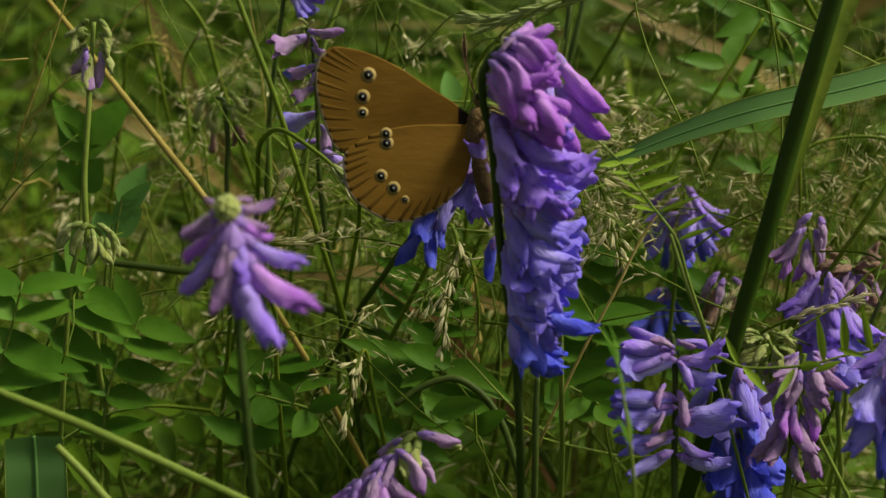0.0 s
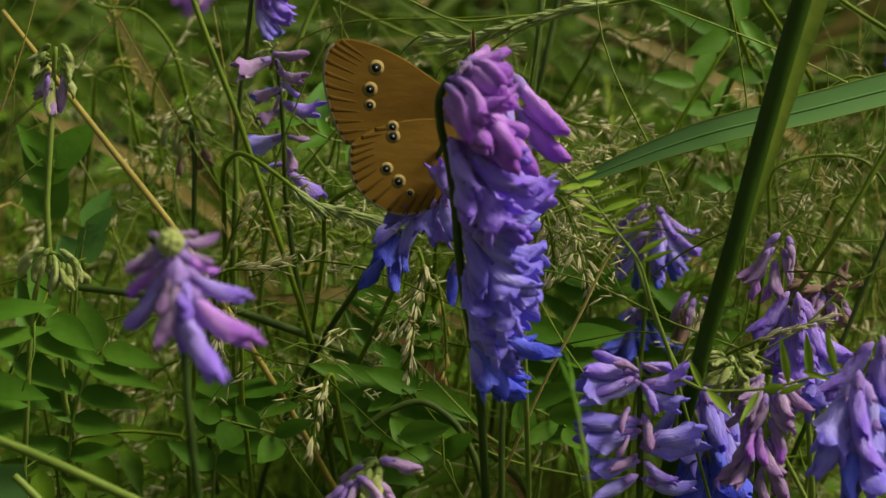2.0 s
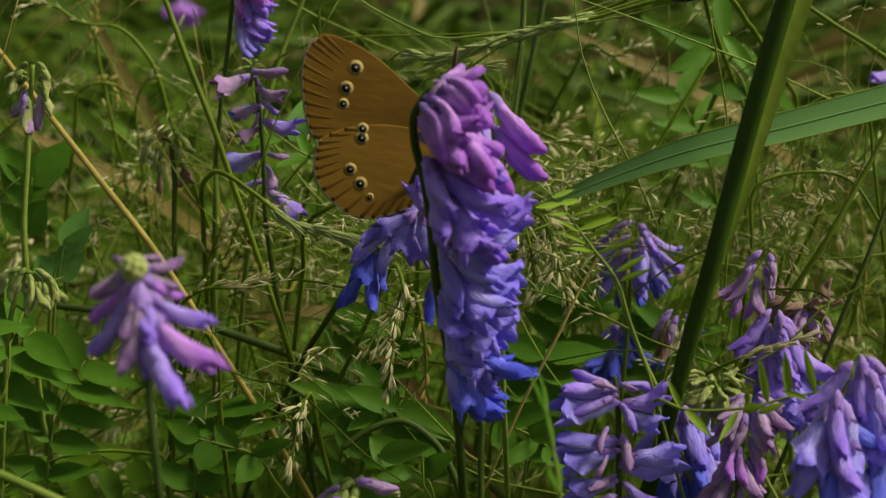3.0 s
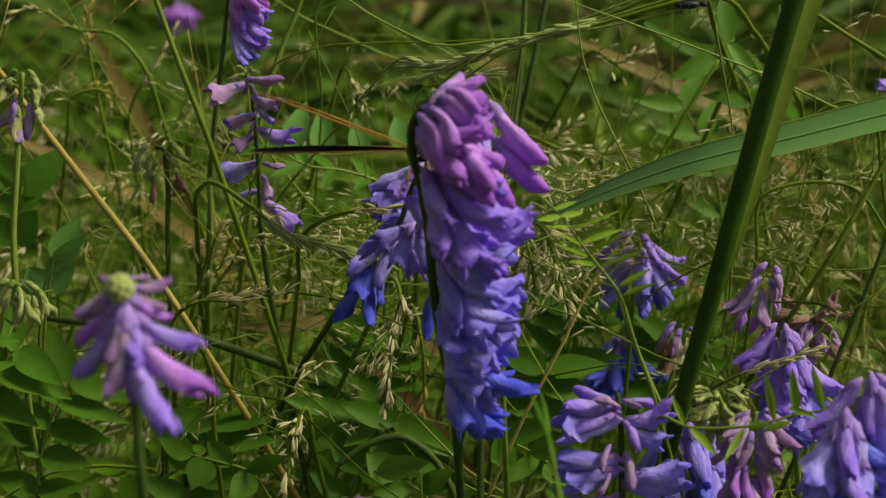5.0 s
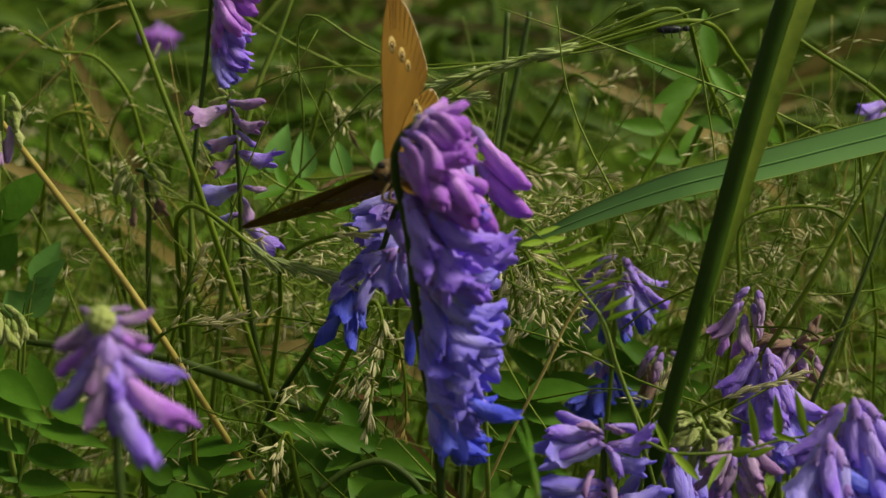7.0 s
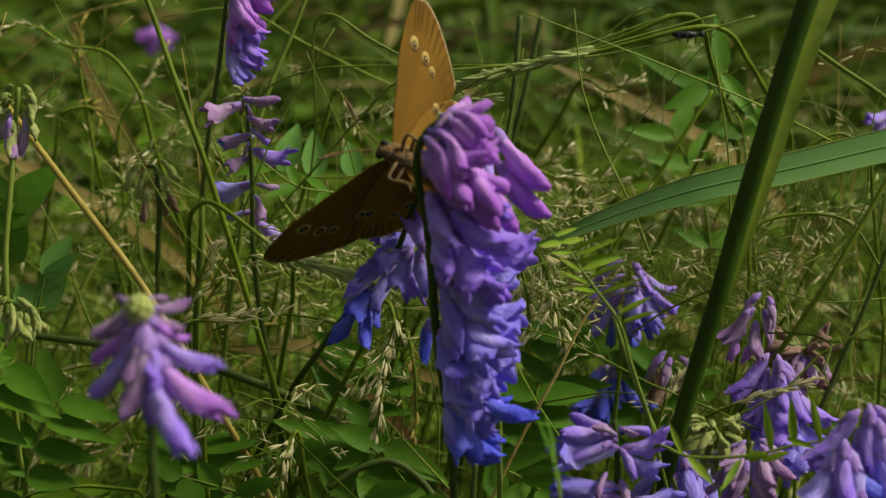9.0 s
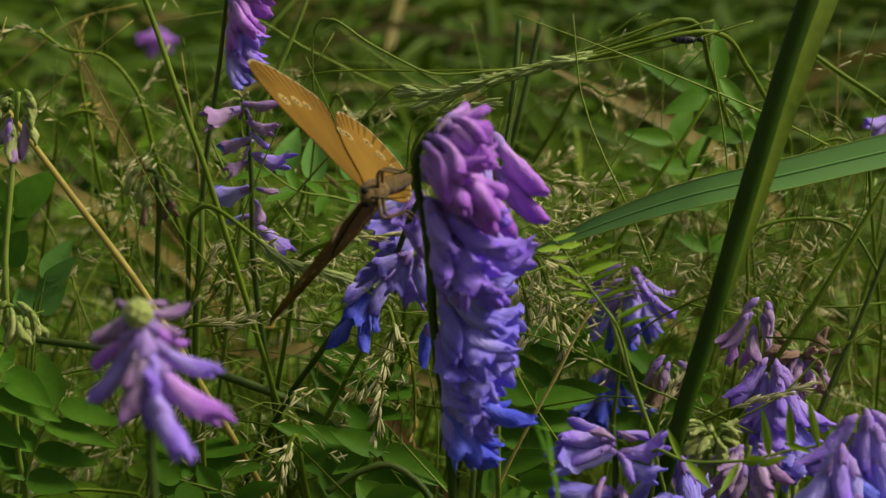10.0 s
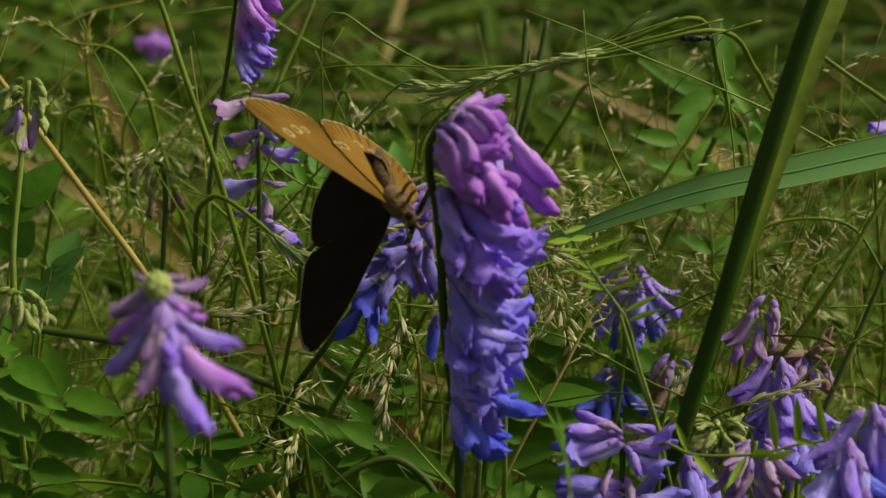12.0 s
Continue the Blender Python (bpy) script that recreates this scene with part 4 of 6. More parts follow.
hang(fading, (-0.0288, 0.042, 0.4192), (-0.0248, 0.041, 0.4184), "dry", "mauve")
hang(fading, (-0.0292, 0.042, 0.4171), (-0.0276, 0.041, 0.4137), "open", "mauve")
hang(fading, (-0.0287, 0.041, 0.413), (-0.0228, 0.04, 0.4101), "open", "violet")
hang(fading, (-0.0306, 0.045, 0.426), (-0.0378, 0.046, 0.4236), "dry", "deep")
hang(fading, (-0.0306, 0.044, 0.423), (-0.0344, 0.043, 0.4218), "open", "mauve")
hang(fading, (-0.0304, 0.044, 0.4186), (-0.0368, 0.044, 0.4163), "open", "blue")
hang(fading, (-0.0304, 0.044, 0.4141), (-0.0349, 0.043, 0.4125), "dry", "blue")
hang(fading, (-0.0318, 0.0445, 0.4329), (-0.0353, 0.044, 0.4321), "dry", "cream")
hang(fading, (-0.0315, 0.044, 0.4335), (-0.0325, 0.043, 0.4349), "bud", "cream")
hang(fading, (-0.0312, 0.044, 0.4332), (-0.0304, 0.043, 0.4344), "bud", "cream")
hang(fading, (-0.031, 0.043, 0.4324), (-0.0319, 0.042, 0.4298), "dry", "brown")
hang(fading, (-0.0305, 0.043, 0.4315), (-0.0294, 0.042, 0.4292), "dry", "mauve")
hang(fading, (-0.0303, 0.042, 0.4259), (-0.031, 0.041, 0.4234), "dry", "mauve")
far_left = [(-0.0626, 0.0306, 0.4368), (-0.0628, 0.0296, 0.4341), (-0.0626, 0.0285, 0.4309)]
flower_head("vetch_flower_head", "vetch head of green-cream buds with one pink flower", None, far_left, 5, (0.8, -0.5, 0), front=(0.3, -0.3, 0), size=0.0052, per_row=3, fan=170, droop=(25, 75), wild=1.6,
            hues=("cream", "cream", "cream", "mauve"), kinds=("dry", "dry", "half"), seed_no=35, stem_points=[(-0.0626, 0.0306, 0.4368), (-0.063, 0.0285, 0.4309), (-0.0634, 0.0256, 0.4231), (-0.0639, 0.0222, 0.4138), (-0.0637, 0.0203, 0.4056)], stem_r=0.0006)

g_axis = [(0.0227, -0.0055, 0.402), (0.0231, -0.0065, 0.3991), (0.0233, -0.0083, 0.3942), (0.0233, -0.0101, 0.3892), (0.0233, -0.0119, 0.3842)]
tiers = flower_head("vetch_flower_head", "vetch flower head of violet flowers in tiers round its stem", None, g_axis, 0, (0.1, -1, 0.1), stem_points=g_axis + [(0.0235, -0.014, 0.3786)], stem_mat=STEM_DARK, stem_r=0.0006)
hang(tiers, (0.0226, -0.0055, 0.4005), (0.0168, -0.005, 0.4019), "bud", "violet")
hang(tiers, (0.0227, -0.0075, 0.4008), (0.0195, -0.0082, 0.4033), "bud", "mauve")
hang(tiers, (0.0223, -0.0068, 0.3999), (0.0149, -0.0072, 0.4018), "half", "violet")
hang(tiers, (0.0225, -0.0072, 0.3988), (0.0139, -0.0088, 0.3987), "open", "blue", (0, -0.3, 1))
hang(tiers, (0.0219, -0.0079, 0.3998), (0.017, -0.0106, 0.3982), "half", "violet")
hang(tiers, (0.0237, -0.0059, 0.4008), (0.0281, -0.0057, 0.4014), "bud", "violet")
hang(tiers, (0.0234, -0.0072, 0.4018), (0.0253, -0.009, 0.401), "bud", "mauve")
hang(tiers, (0.0236, -0.0077, 0.3987), (0.0261, -0.0106, 0.3967), "half", "violet")
hang(tiers, (0.024, -0.0072, 0.3987), (0.0303, -0.0079, 0.3997), "open", "violet", (0, -0.5, 1))
hang(tiers, (0.0241, -0.0075, 0.3978), (0.0287, -0.0095, 0.3954), "open", "blue")
hang(tiers, (0.0226, -0.009, 0.3938), (0.014, -0.0093, 0.3945), "half", "blue", (0, -0.3, 1))
hang(tiers, (0.0226, -0.0095, 0.3926), (0.0147, -0.0113, 0.3919), "open", "blue", (0, -0.3, 1))
hang(tiers, (0.0215, -0.0093, 0.3959), (0.0195, -0.0121, 0.394), "bud", "mauve")
hang(tiers, (0.0215, -0.0106, 0.3924), (0.0205, -0.0133, 0.3907), "bud", "mauve")
hang(tiers, (0.0237, -0.0097, 0.3949), (0.0252, -0.0134, 0.392), "half", "mauve")
hang(tiers, (0.0241, -0.0104, 0.3915), (0.0316, -0.0103, 0.3947), "open", "blue", (0, -0.5, 1))
hang(tiers, (0.0241, -0.0102, 0.3905), (0.0315, -0.0115, 0.3898), "half", "blue", (0, -0.5, 1))
hang(tiers, (0.0225, -0.0115, 0.3899), (0.0195, -0.0141, 0.3884), "half", "mauve")
hang(tiers, (0.0225, -0.0108, 0.3887), (0.0155, -0.012, 0.3884), "open", "blue", (0, -0.3, 1))
hang(tiers, (0.0241, -0.0114, 0.3886), (0.0273, -0.0145, 0.3861), "half", "violet")
hang(tiers, (0.0223, -0.0121, 0.3869), (0.0162, -0.014, 0.3845), "half", "blue")
hang(tiers, (0.0241, -0.0122, 0.3865), (0.0304, -0.014, 0.3845), "half", "blue")
h_axis = [(0.034, 0.0069, 0.3922), (0.0345, 0.0057, 0.3888), (0.0352, 0.0038, 0.3835), (0.0356, 0.0018, 0.3782)]
flower_head("vetch_flower_head", "deep blue vetch flower head among others", None, h_axis, 6, (0.4, -0.9, 0), front=(1, 0, 0), size=0.0098, per_row=3, fan=85, droop=(45, 75),
            hues=("blue", "deep", "deep"), kinds=("half", "open", "open"), seed_no=43, stem_r=0.0006)
i_axis = [(0.0418, -0.0036, 0.3984), (0.0412, -0.0046, 0.3957), (0.0404, -0.0062, 0.3914), (0.0401, -0.0083, 0.3856)]
flower_head("vetch_flower_head", "fading pink-mauve vetch flower head hanging in tiers", None, i_axis, 7, (0.1, -1, 0), front=(1, 0, 0), size=0.0054, per_row=5, fan=115, droop=(30, 74), wild=1.8,
            hues=("mauve", "mauve", "pink", "mauve"), kinds=("half", "dry", "bud", "half"), seed_no=45, stem_r=0.0006)
j_axis = [(0.0502, -0.019, 0.4058), (0.0499, -0.0199, 0.4032), (0.0498, -0.0214, 0.3992), (0.0497, -0.0233, 0.3939)]
full_head = flower_head("vetch_flower_head", "full blue-violet vetch flower head, hanging florets", None, j_axis, 0, (0.0, -1, 0), stem_r=0.0006)
hang(full_head, (0.0498, -0.0196, 0.4056), (0.0482, -0.0246, 0.3992), "half", "violet")
hang(full_head, (0.0491, -0.0197, 0.4044), (0.0448, -0.0245, 0.3966), "open", "blue")
hang(full_head, (0.0506, -0.0197, 0.4044), (0.053, -0.0247, 0.396), "open", "blue")
hang(full_head, (0.0483, -0.0199, 0.4032), (0.0466, -0.0221, 0.4002), "bud", "mauve")
hang(full_head, (0.05, -0.021, 0.4018), (0.0495, -0.0257, 0.3948), "half", "violet")
hang(full_head, (0.0488, -0.0208, 0.4013), (0.046, -0.0257, 0.3933), "half", "blue")
hang(full_head, (0.0512, -0.021, 0.401), (0.0538, -0.0255, 0.3924), "open", "blue")
hang(full_head, (0.0513, -0.0193, 0.4021), (0.0559, -0.021, 0.3975), "half", "deep")
hang(full_head, (0.0495, -0.0223, 0.3982), (0.0476, -0.027, 0.3912), "half", "deep")
hang(full_head, (0.0502, -0.0223, 0.3982), (0.0514, -0.027, 0.3912), "open", "blue")
k_axis = [(0.0539, -0.0127, 0.4085), (0.0548, -0.0137, 0.4058), (0.0556, -0.0152, 0.4017), (0.0562, -0.0172, 0.3963)]
flower_head("vetch_flower_head", "blue-violet vetch flower head with long pale buds", None, k_axis, 5, (0.2, -1, 0), front=(1, 0, 0), size=0.0085, per_row=3, fan=90, droop=(58, 74), wild=1.6,
            hues=("violet", "blue", "deep"), kinds=("half", "open"), seed_no=49, stem_r=0.0006)
l_axis = [(0.0509, 0.026, 0.3978), (0.0513, 0.0248, 0.3946), (0.0522, 0.0236, 0.3913), (0.0526, 0.0224, 0.3881)]
flower_head("vetch_flower_head", "purple vetch flower head behind a pale grass spike", None, l_axis, 7, (0.1, -1, 0), front=(1, 0, 0), size=0.0084, per_row=4, fan=85, droop=(56, 76), wild=1.6,
            hues=("violet", "violet", "blue", "blue"), kinds=("half", "open", "open"), seed_no=51, stem_r=0.0006)
m_axis = [(0.0498, 0.0293, 0.4069), (0.0483, 0.0283, 0.4043), (0.047, 0.0269, 0.4002)]
flower_head("vetch_flower_head", "sparse withering mauve vetch flower head", None, m_axis, 4, (-0.6, -0.6, 0), front=(0.5, -0.5, 0), size=0.0064, per_row=2, fan=90, droop=(40, 80),
            hues=("mauve", "mauve", "pink"), kinds=("dry", "half", "dry"), seed_no=53, stem_points=[(0.0498, 0.0293, 0.4069), (0.0494, 0.0287, 0.4023), (0.0493, 0.0282, 0.395), (0.0491, 0.0255, 0.3847)], stem_r=0.0005)
n_axis = [(0.0572, 0.034, 0.3968), (0.0571, 0.033, 0.3954), (0.057, 0.032, 0.3941)]
flower_head("vetch_flower_head", "withered brown vetch flower head, round and dry", None, n_axis, 5, (0, -1, 0), front=(1, 0, 0), size=0.0056, per_row=6, fan=175, droop=(-40, 70), wild=2.0,
            hues=("brown", "mauve", "brown"), kinds=("dry",), seed_no=55, stem_r=0.0005)
o_axis = [(0.0318, 0.0524, 0.4032), (0.0318, 0.0514, 0.4004), (0.0314, 0.0508, 0.3986), (0.031, 0.0498, 0.396)]
flower_head("vetch_flower_head", "small loose blue vetch flower head further back", None, o_axis, 6, (0.1, -1, 0), front=(1, 0, 0), size=0.0074, per_row=3, fan=120, droop=(35, 70),
            hues=("violet", "blue", "blue", "deep"), kinds=("slim", "half", "slim"), seed_no=57, stem_points=o_axis + [(0.0304, 0.0478, 0.3846), (0.0298, 0.0473, 0.3744)], stem_r=0.0005)
o2_axis = [(0.0317, 0.0653, 0.3802), (0.0307, 0.0643, 0.3774), (0.0296, 0.0629, 0.3736)]
flower_head("vetch_flower_head", "deep blue vetch flower head low in the shade", None, o2_axis, 4, (-0.2, -1, 0), front=(1, 0, 0), size=0.008, per_row=3, fan=100, droop=(40, 70),
            hues=("deep",), kinds=("half", "open"), seed_no=58, stem_r=0.0005)
p_axis = [(0.0387, 0.0448, 0.3909), (0.0379, 0.0441, 0.3892), (0.0376, 0.0433, 0.387)]
flower_head("vetch_flower_head", "small withering mauve vetch flower head", None, p_axis, 3, (-0.5, -0.8, 0), front=(1, 0, 0), size=0.0056, per_row=3, fan=90, droop=(30, 70),
            hues=("mauve", "brown"), kinds=("dry", "half"), seed_no=59, stem_r=0.0005)
q_axis = [(-0.0113, -0.0172, 0.3929), (-0.0141, -0.019, 0.3912), (-0.017, -0.0208, 0.3892), (-0.0196, -0.0221, 0.3861), (-0.0219, -0.0234, 0.3825)]
flower_head("vetch_flower_head", "leaning pink-mauve vetch flower head with green tip buds", None, q_axis, 8, (-0.5, -0.7, -0.3), front=(0.6, -0.3, 0.2), size=0.0062, per_row=4, fan=110, droop=(20, 60),
            hues=("cream", "mauve", "mauve", "pink", "pink"), kinds=("dry", "bud", "half", "half"), seed_no=61, stem_r=0.0006)
r_axis = [(-0.103, 0.42, 0.3659), (-0.1032, 0.419, 0.3639), (-0.1034, 0.418, 0.362)]
flower_head("vetch_flower_head", "distant purple vetch flower head in the grass", None, r_axis, 4, (0, -1, 0), front=(1, 0, 0), size=0.008, per_row=3, fan=100, droop=(30, 70), hues=("pink",), kinds=("half",), seed_no=63, stem_r=0.0006)
s_axis = [(0.0848, 0.09, 0.4216), (0.0845, 0.089, 0.4197), (0.0842, 0.088, 0.4173)]
flower_head("vetch_flower_head", "pale violet vetch flower head half hidden by grass", None, s_axis, 3, (0, -1, 0), front=(1, 0, 0), size=0.007, per_row=3, fan=100, droop=(10, 60), hues=("violet", "mauve"), kinds=("half", "dry"), seed_no=65, stem_r=0.0005)
t_axis = [(-0.0482, 0.0547, 0.4182), (-0.047, 0.0546, 0.4179), (-0.0465, 0.0537, 0.4154), (-0.0461, 0.0524, 0.4119)]
flower_head("vetch_flower_head", "dry grey-white bent vetch flower head, spent", None, t_axis, 4, (0.3, -0.6, 0), front=(1, 0, 0), size=0.0055, per_row=2, fan=100, droop=(40, 80), hues=("cream", "brown"), kinds=("dry",), seed_no=67, stem_points=t_axis + [(-0.0463, 0.0511, 0.4055), (-0.0464, 0.0491, 0.3942)], stem_mat=STEM_DARK, stem_r=0.0006)
u_axis = [(-0.0615, 0.0125, 0.4104), (-0.0598, 0.0121, 0.4095), (-0.0591, 0.0114, 0.4074)]
flower_head("vetch_flower_head", "nodding pale green vetch head of closed buds", None, u_axis, 4, (0.3, -0.6, 0), front=(1, 0, 0), size=0.0048, per_row=3, fan=120, droop=(40, 80), hues=("cream",), kinds=("bud", "dry"), seed_no=69, stem_points=[(-0.0591, 0.0114, 0.4074), (-0.0598, 0.0121, 0.4095), (-0.0615, 0.0125, 0.4104), (-0.0634, 0.0108, 0.4059), (-0.0648, 0.0084, 0.3964)], stem_r=0.0005)
v_axis = [(0.0371, 0.0, 0.3994), (0.0378, -0.001, 0.3978), (0.0392, -0.002, 0.3957)]
flower_head("vetch_flower_head", "pale green vetch head of tight young buds", None, v_axis, 7, (0, -1, 0), front=(1, 0, 0), size=0.0036, per_row=5, fan=150, droop=(-10, 70), wild=2.0, hues=("cream",), kinds=("dry", "bud", "dry"), seed_no=71, stem_r=0.0004)

# ---- vetch shoots with feathered leaves ----
def vetch_shoot(label, rachis, count, length, width, lean=(0, 0.2, 1), material=None, spread=55, seed_no=1, blunt=0.62, stem_mat=None, sides=(1, -1), jitter=14):
    """A leaf of paired leaflets along a rachis whose last point leads to the ground."""
    rng = random.Random(seed_no)
    pts = rooted(rachis)
    base = pts[-1]
    off = np.array([base[0], base[1], 0])
    shoot = root("vetch_shoot", (base[0], base[1], 0), label, "plant", "vetch shoots")
    g = Geo()
    tube(g, curve([np.asarray(q) - off for q in pts], 6), (0.00014, 0.0002, 0.00026, 0.00034, 0.0004), 5)
    part("stalk", g, stem_mat or STEM, shoot)
    line = curve(rachis, 10)
    seg = np.linspace(0, 1, len(line))
    for i in range(count):
        s = (i + 0.3) / count
        at = np.array([np.interp(s, seg, line[:, k]) for k in range(3)])
        k = min(len(line) - 2, int(s * (len(line) - 1)))
        along = unit(line[k] - line[k + 1])
        across = unit(np.cross(along, lean))
        for sd in sides:
            a = radians(spread + rng.uniform(-jitter, jitter))
            way = along * math.cos(a) + across * sd * math.sin(a) + np.array([0, 0, rng.uniform(-0.15, 0.1)])
            m = Geo()
            n = np.asarray(lean, float) + np.array([rng.uniform(-0.3, 0.3), rng.uniform(-0.3, 0.3), 0])
            size = length * rng.uniform(0.85, 1.12) * (0.75 + 0.25 * math.sin(math.pi * min(1, s + 0.3)))
            leaflet(m, at - off, way, n, size, width * rng.uniform(0.85, 1.15), n=7, cup=rng.uniform(0.1, 0.35), bend=rng.uniform(-0.25, 0.05), blunt=blunt)
            part("leaflet", m, material or LEAF_ONE, shoot)
    return shoot


def placed_shoot(label, stalk, material, width, leaflets):
    """A vetch leaf whose leaflets run from their joint on the stalk to their tip."""
    pts = rooted(stalk)
    off = np.array([pts[-1][0], pts[-1][1], 0])
    shoot = root("vetch_shoot", (off[0], off[1], 0), label, "plant", "vetch shoots")
    g = Geo()
    tube(g, curve([np.asarray(q) - off for q in pts], 6), (0.00014, 0.0002, 0.00024, 0.00026, 0.0003), 5)
    part("stalk", g, STEM, shoot)
    for k, (a, b) in enumerate(leaflets):
        a, b = np.array(a), np.array(b)
        m = Geo()
        leaflet(m, a - off, b - a, (0.25 * math.sin(k * 2.3), -0.8, 0.6), float(np.linalg.norm(b - a)), width * (0.9 + 0.25 * math.sin(k * 1.7)), n=8, cup=0.3, bend=0.10 * math.sin(k * 1.1), blunt=0.75)
        part("leaflet", m, material, shoot)
    return shoot


TO_EYE = (0, -0.85, 0.5)
vetch_shoot("vetch leaf with a row of upright oval green leaflets", [(-0.0287, 0.068, 0.4139), (-0.0233, 0.0667, 0.4132), (-0.0169, 0.0658, 0.4135), (-0.0101, 0.0661, 0.4144), (-0.0023, 0.067, 0.4142)], 4, 0.0088, 0.0046, TO_EYE, material=LEAF_PALE, spread=80, seed_no=2, sides=(1,), jitter=10)
vetch_shoot("vetch leaf of narrow arching leaflets beside a flower stem", [(-0.029, 0.053, 0.4195), (-0.0234, 0.0518, 0.416), (-0.0171, 0.0533, 0.4145), (-0.0088, 0.0553, 0.411)], 4, 0.0062, 0.0022, (0, -0.5, 1), spread=50, seed_no=3)
vetch_shoot("vetch leaf with one broad oval green leaflet", [(-0.0598, 0.0301, 0.4091), (-0.0606, 0.0286, 0.4051), (-0.0617, 0.0275, 0.399)], 2, 0.0085, 0.0042, TO_EYE, material=LEAF_PALE, spread=25, seed_no=4, sides=(1,))
vetch_shoot("vetch leaf with broad dark green leaflets", [(-0.0675, 0.0429, 0.415), (-0.068, 0.0413, 0.4108), (-0.0691, 0.0395, 0.4028)], 3, 0.0095, 0.005, TO_EYE, spread=35, seed_no=5)
vetch_shoot("vetch leaf of broad leaflets low in the stand", [(-0.0621, 0.0152, 0.3999), (-0.0667, 0.0135, 0.3955), (-0.0704, 0.0119, 0.3887), (-0.074, 0.0097, 0.3802)], 5, 0.0115, 0.0044, (0.1, -0.6, 0.8), spread=72, seed_no=6)
vetch_shoot("vetch leaf of broad leaflets low in the stand", [(-0.057, 0.0246, 0.3908), (-0.0601, 0.0226, 0.3858), (-0.0623, 0.02, 0.3791), (-0.0633, 0.0177, 0.3702)], 5, 0.0105, 0.0040, (0, -0.6, 0.8), spread=74, seed_no=7)
vetch_shoot("vetch leaf of long leaflets low in the stand", [(-0.0689, 0.0015, 0.406), (-0.0704, -0.0009, 0.4), (-0.073, -0.0029, 0.392), (-0.0749, -0.0049, 0.384)], 5, 0.0120, 0.0042, (0.2, -0.6, 0.8), spread=75, seed_no=8)
vetch_shoot("vetch leaf of dark leaflets under the flower heads", [(-0.0115, 0.0441, 0.3892), (-0.0134, 0.0422, 0.384), (-0.0162, 0.0397, 0.377), (-0.0181, 0.0377, 0.3686)], 5, 0.0110, 0.0042, (0, -0.6, 0.8), spread=76, seed_no=9)
vetch_shoot("vetch leaf of dark leaflets under the flower heads", [(-0.0075, 0.0306, 0.3813), (-0.0111, 0.0288, 0.3763), (-0.0147, 0.0269, 0.3712), (-0.0165, 0.0254, 0.364)], 4, 0.0110, 0.0046, (0, -0.6, 0.8), spread=76, seed_no=10)
vetch_shoot("vetch leaf of dark leaflets among stems", [(0.0161, 0.0389, 0.3865), (0.0152, 0.037, 0.3813), (0.0134, 0.0345, 0.3744), (0.0125, 0.0317, 0.3667)], 5, 0.0105, 0.0044, (0, -0.6, 0.8), spread=76, seed_no=11)
vetch_shoot("vetch leaf of dark leaflets among stems", [(0.0216, 0.0531, 0.3906), (0.0207, 0.0512, 0.3852), (0.0178, 0.0486, 0.378), (0.0159, 0.0459, 0.3708)], 5, 0.0105, 0.0042, (0, -0.6, 0.8), spread=74, seed_no=12)
vetch_shoot("vetch leaf of dark leaflets in the shade", [(-0.0365, 0.0267, 0.3822), (-0.0374, 0.0252, 0.3781), (-0.04, 0.0234, 0.3731), (-0.0409, 0.021, 0.3665)], 4, 0.0105, 0.0044, (0, -0.6, 0.8), spread=76, seed_no=13)
vetch_shoot("vetch leaf of dark leaflets in the shade", [(0.0402, 0.0604, 0.3812), (0.0383, 0.0587, 0.3766), (0.0353, 0.0563, 0.3701), (0.0333, 0.0536, 0.3626)], 4, 0.0115, 0.0048, (0, -0.6, 0.8), spread=74, seed_no=14)
vetch_shoot("vetch leaf of long leaflets high in the stand", [(0.0489, 0.0715, 0.4322), (0.046, 0.071, 0.4308), (0.0512, 0.0708, 0.4244), (0.0536, 0.069, 0.4138)], 3, 0.0105, 0.0036, (0.2, -0.8, 0.6), spread=60, seed_no=15)
vetch_shoot("vetch leaf of long leaflets high in the stand", [(0.0416, 0.0847, 0.4187), (0.0457, 0.0822, 0.412), (0.0488, 0.0791, 0.4033), (0.0502, 0.0774, 0.393)], 4, 0.0095, 0.0036, (0.2, -0.8, 0.6), spread=65, seed_no=16)
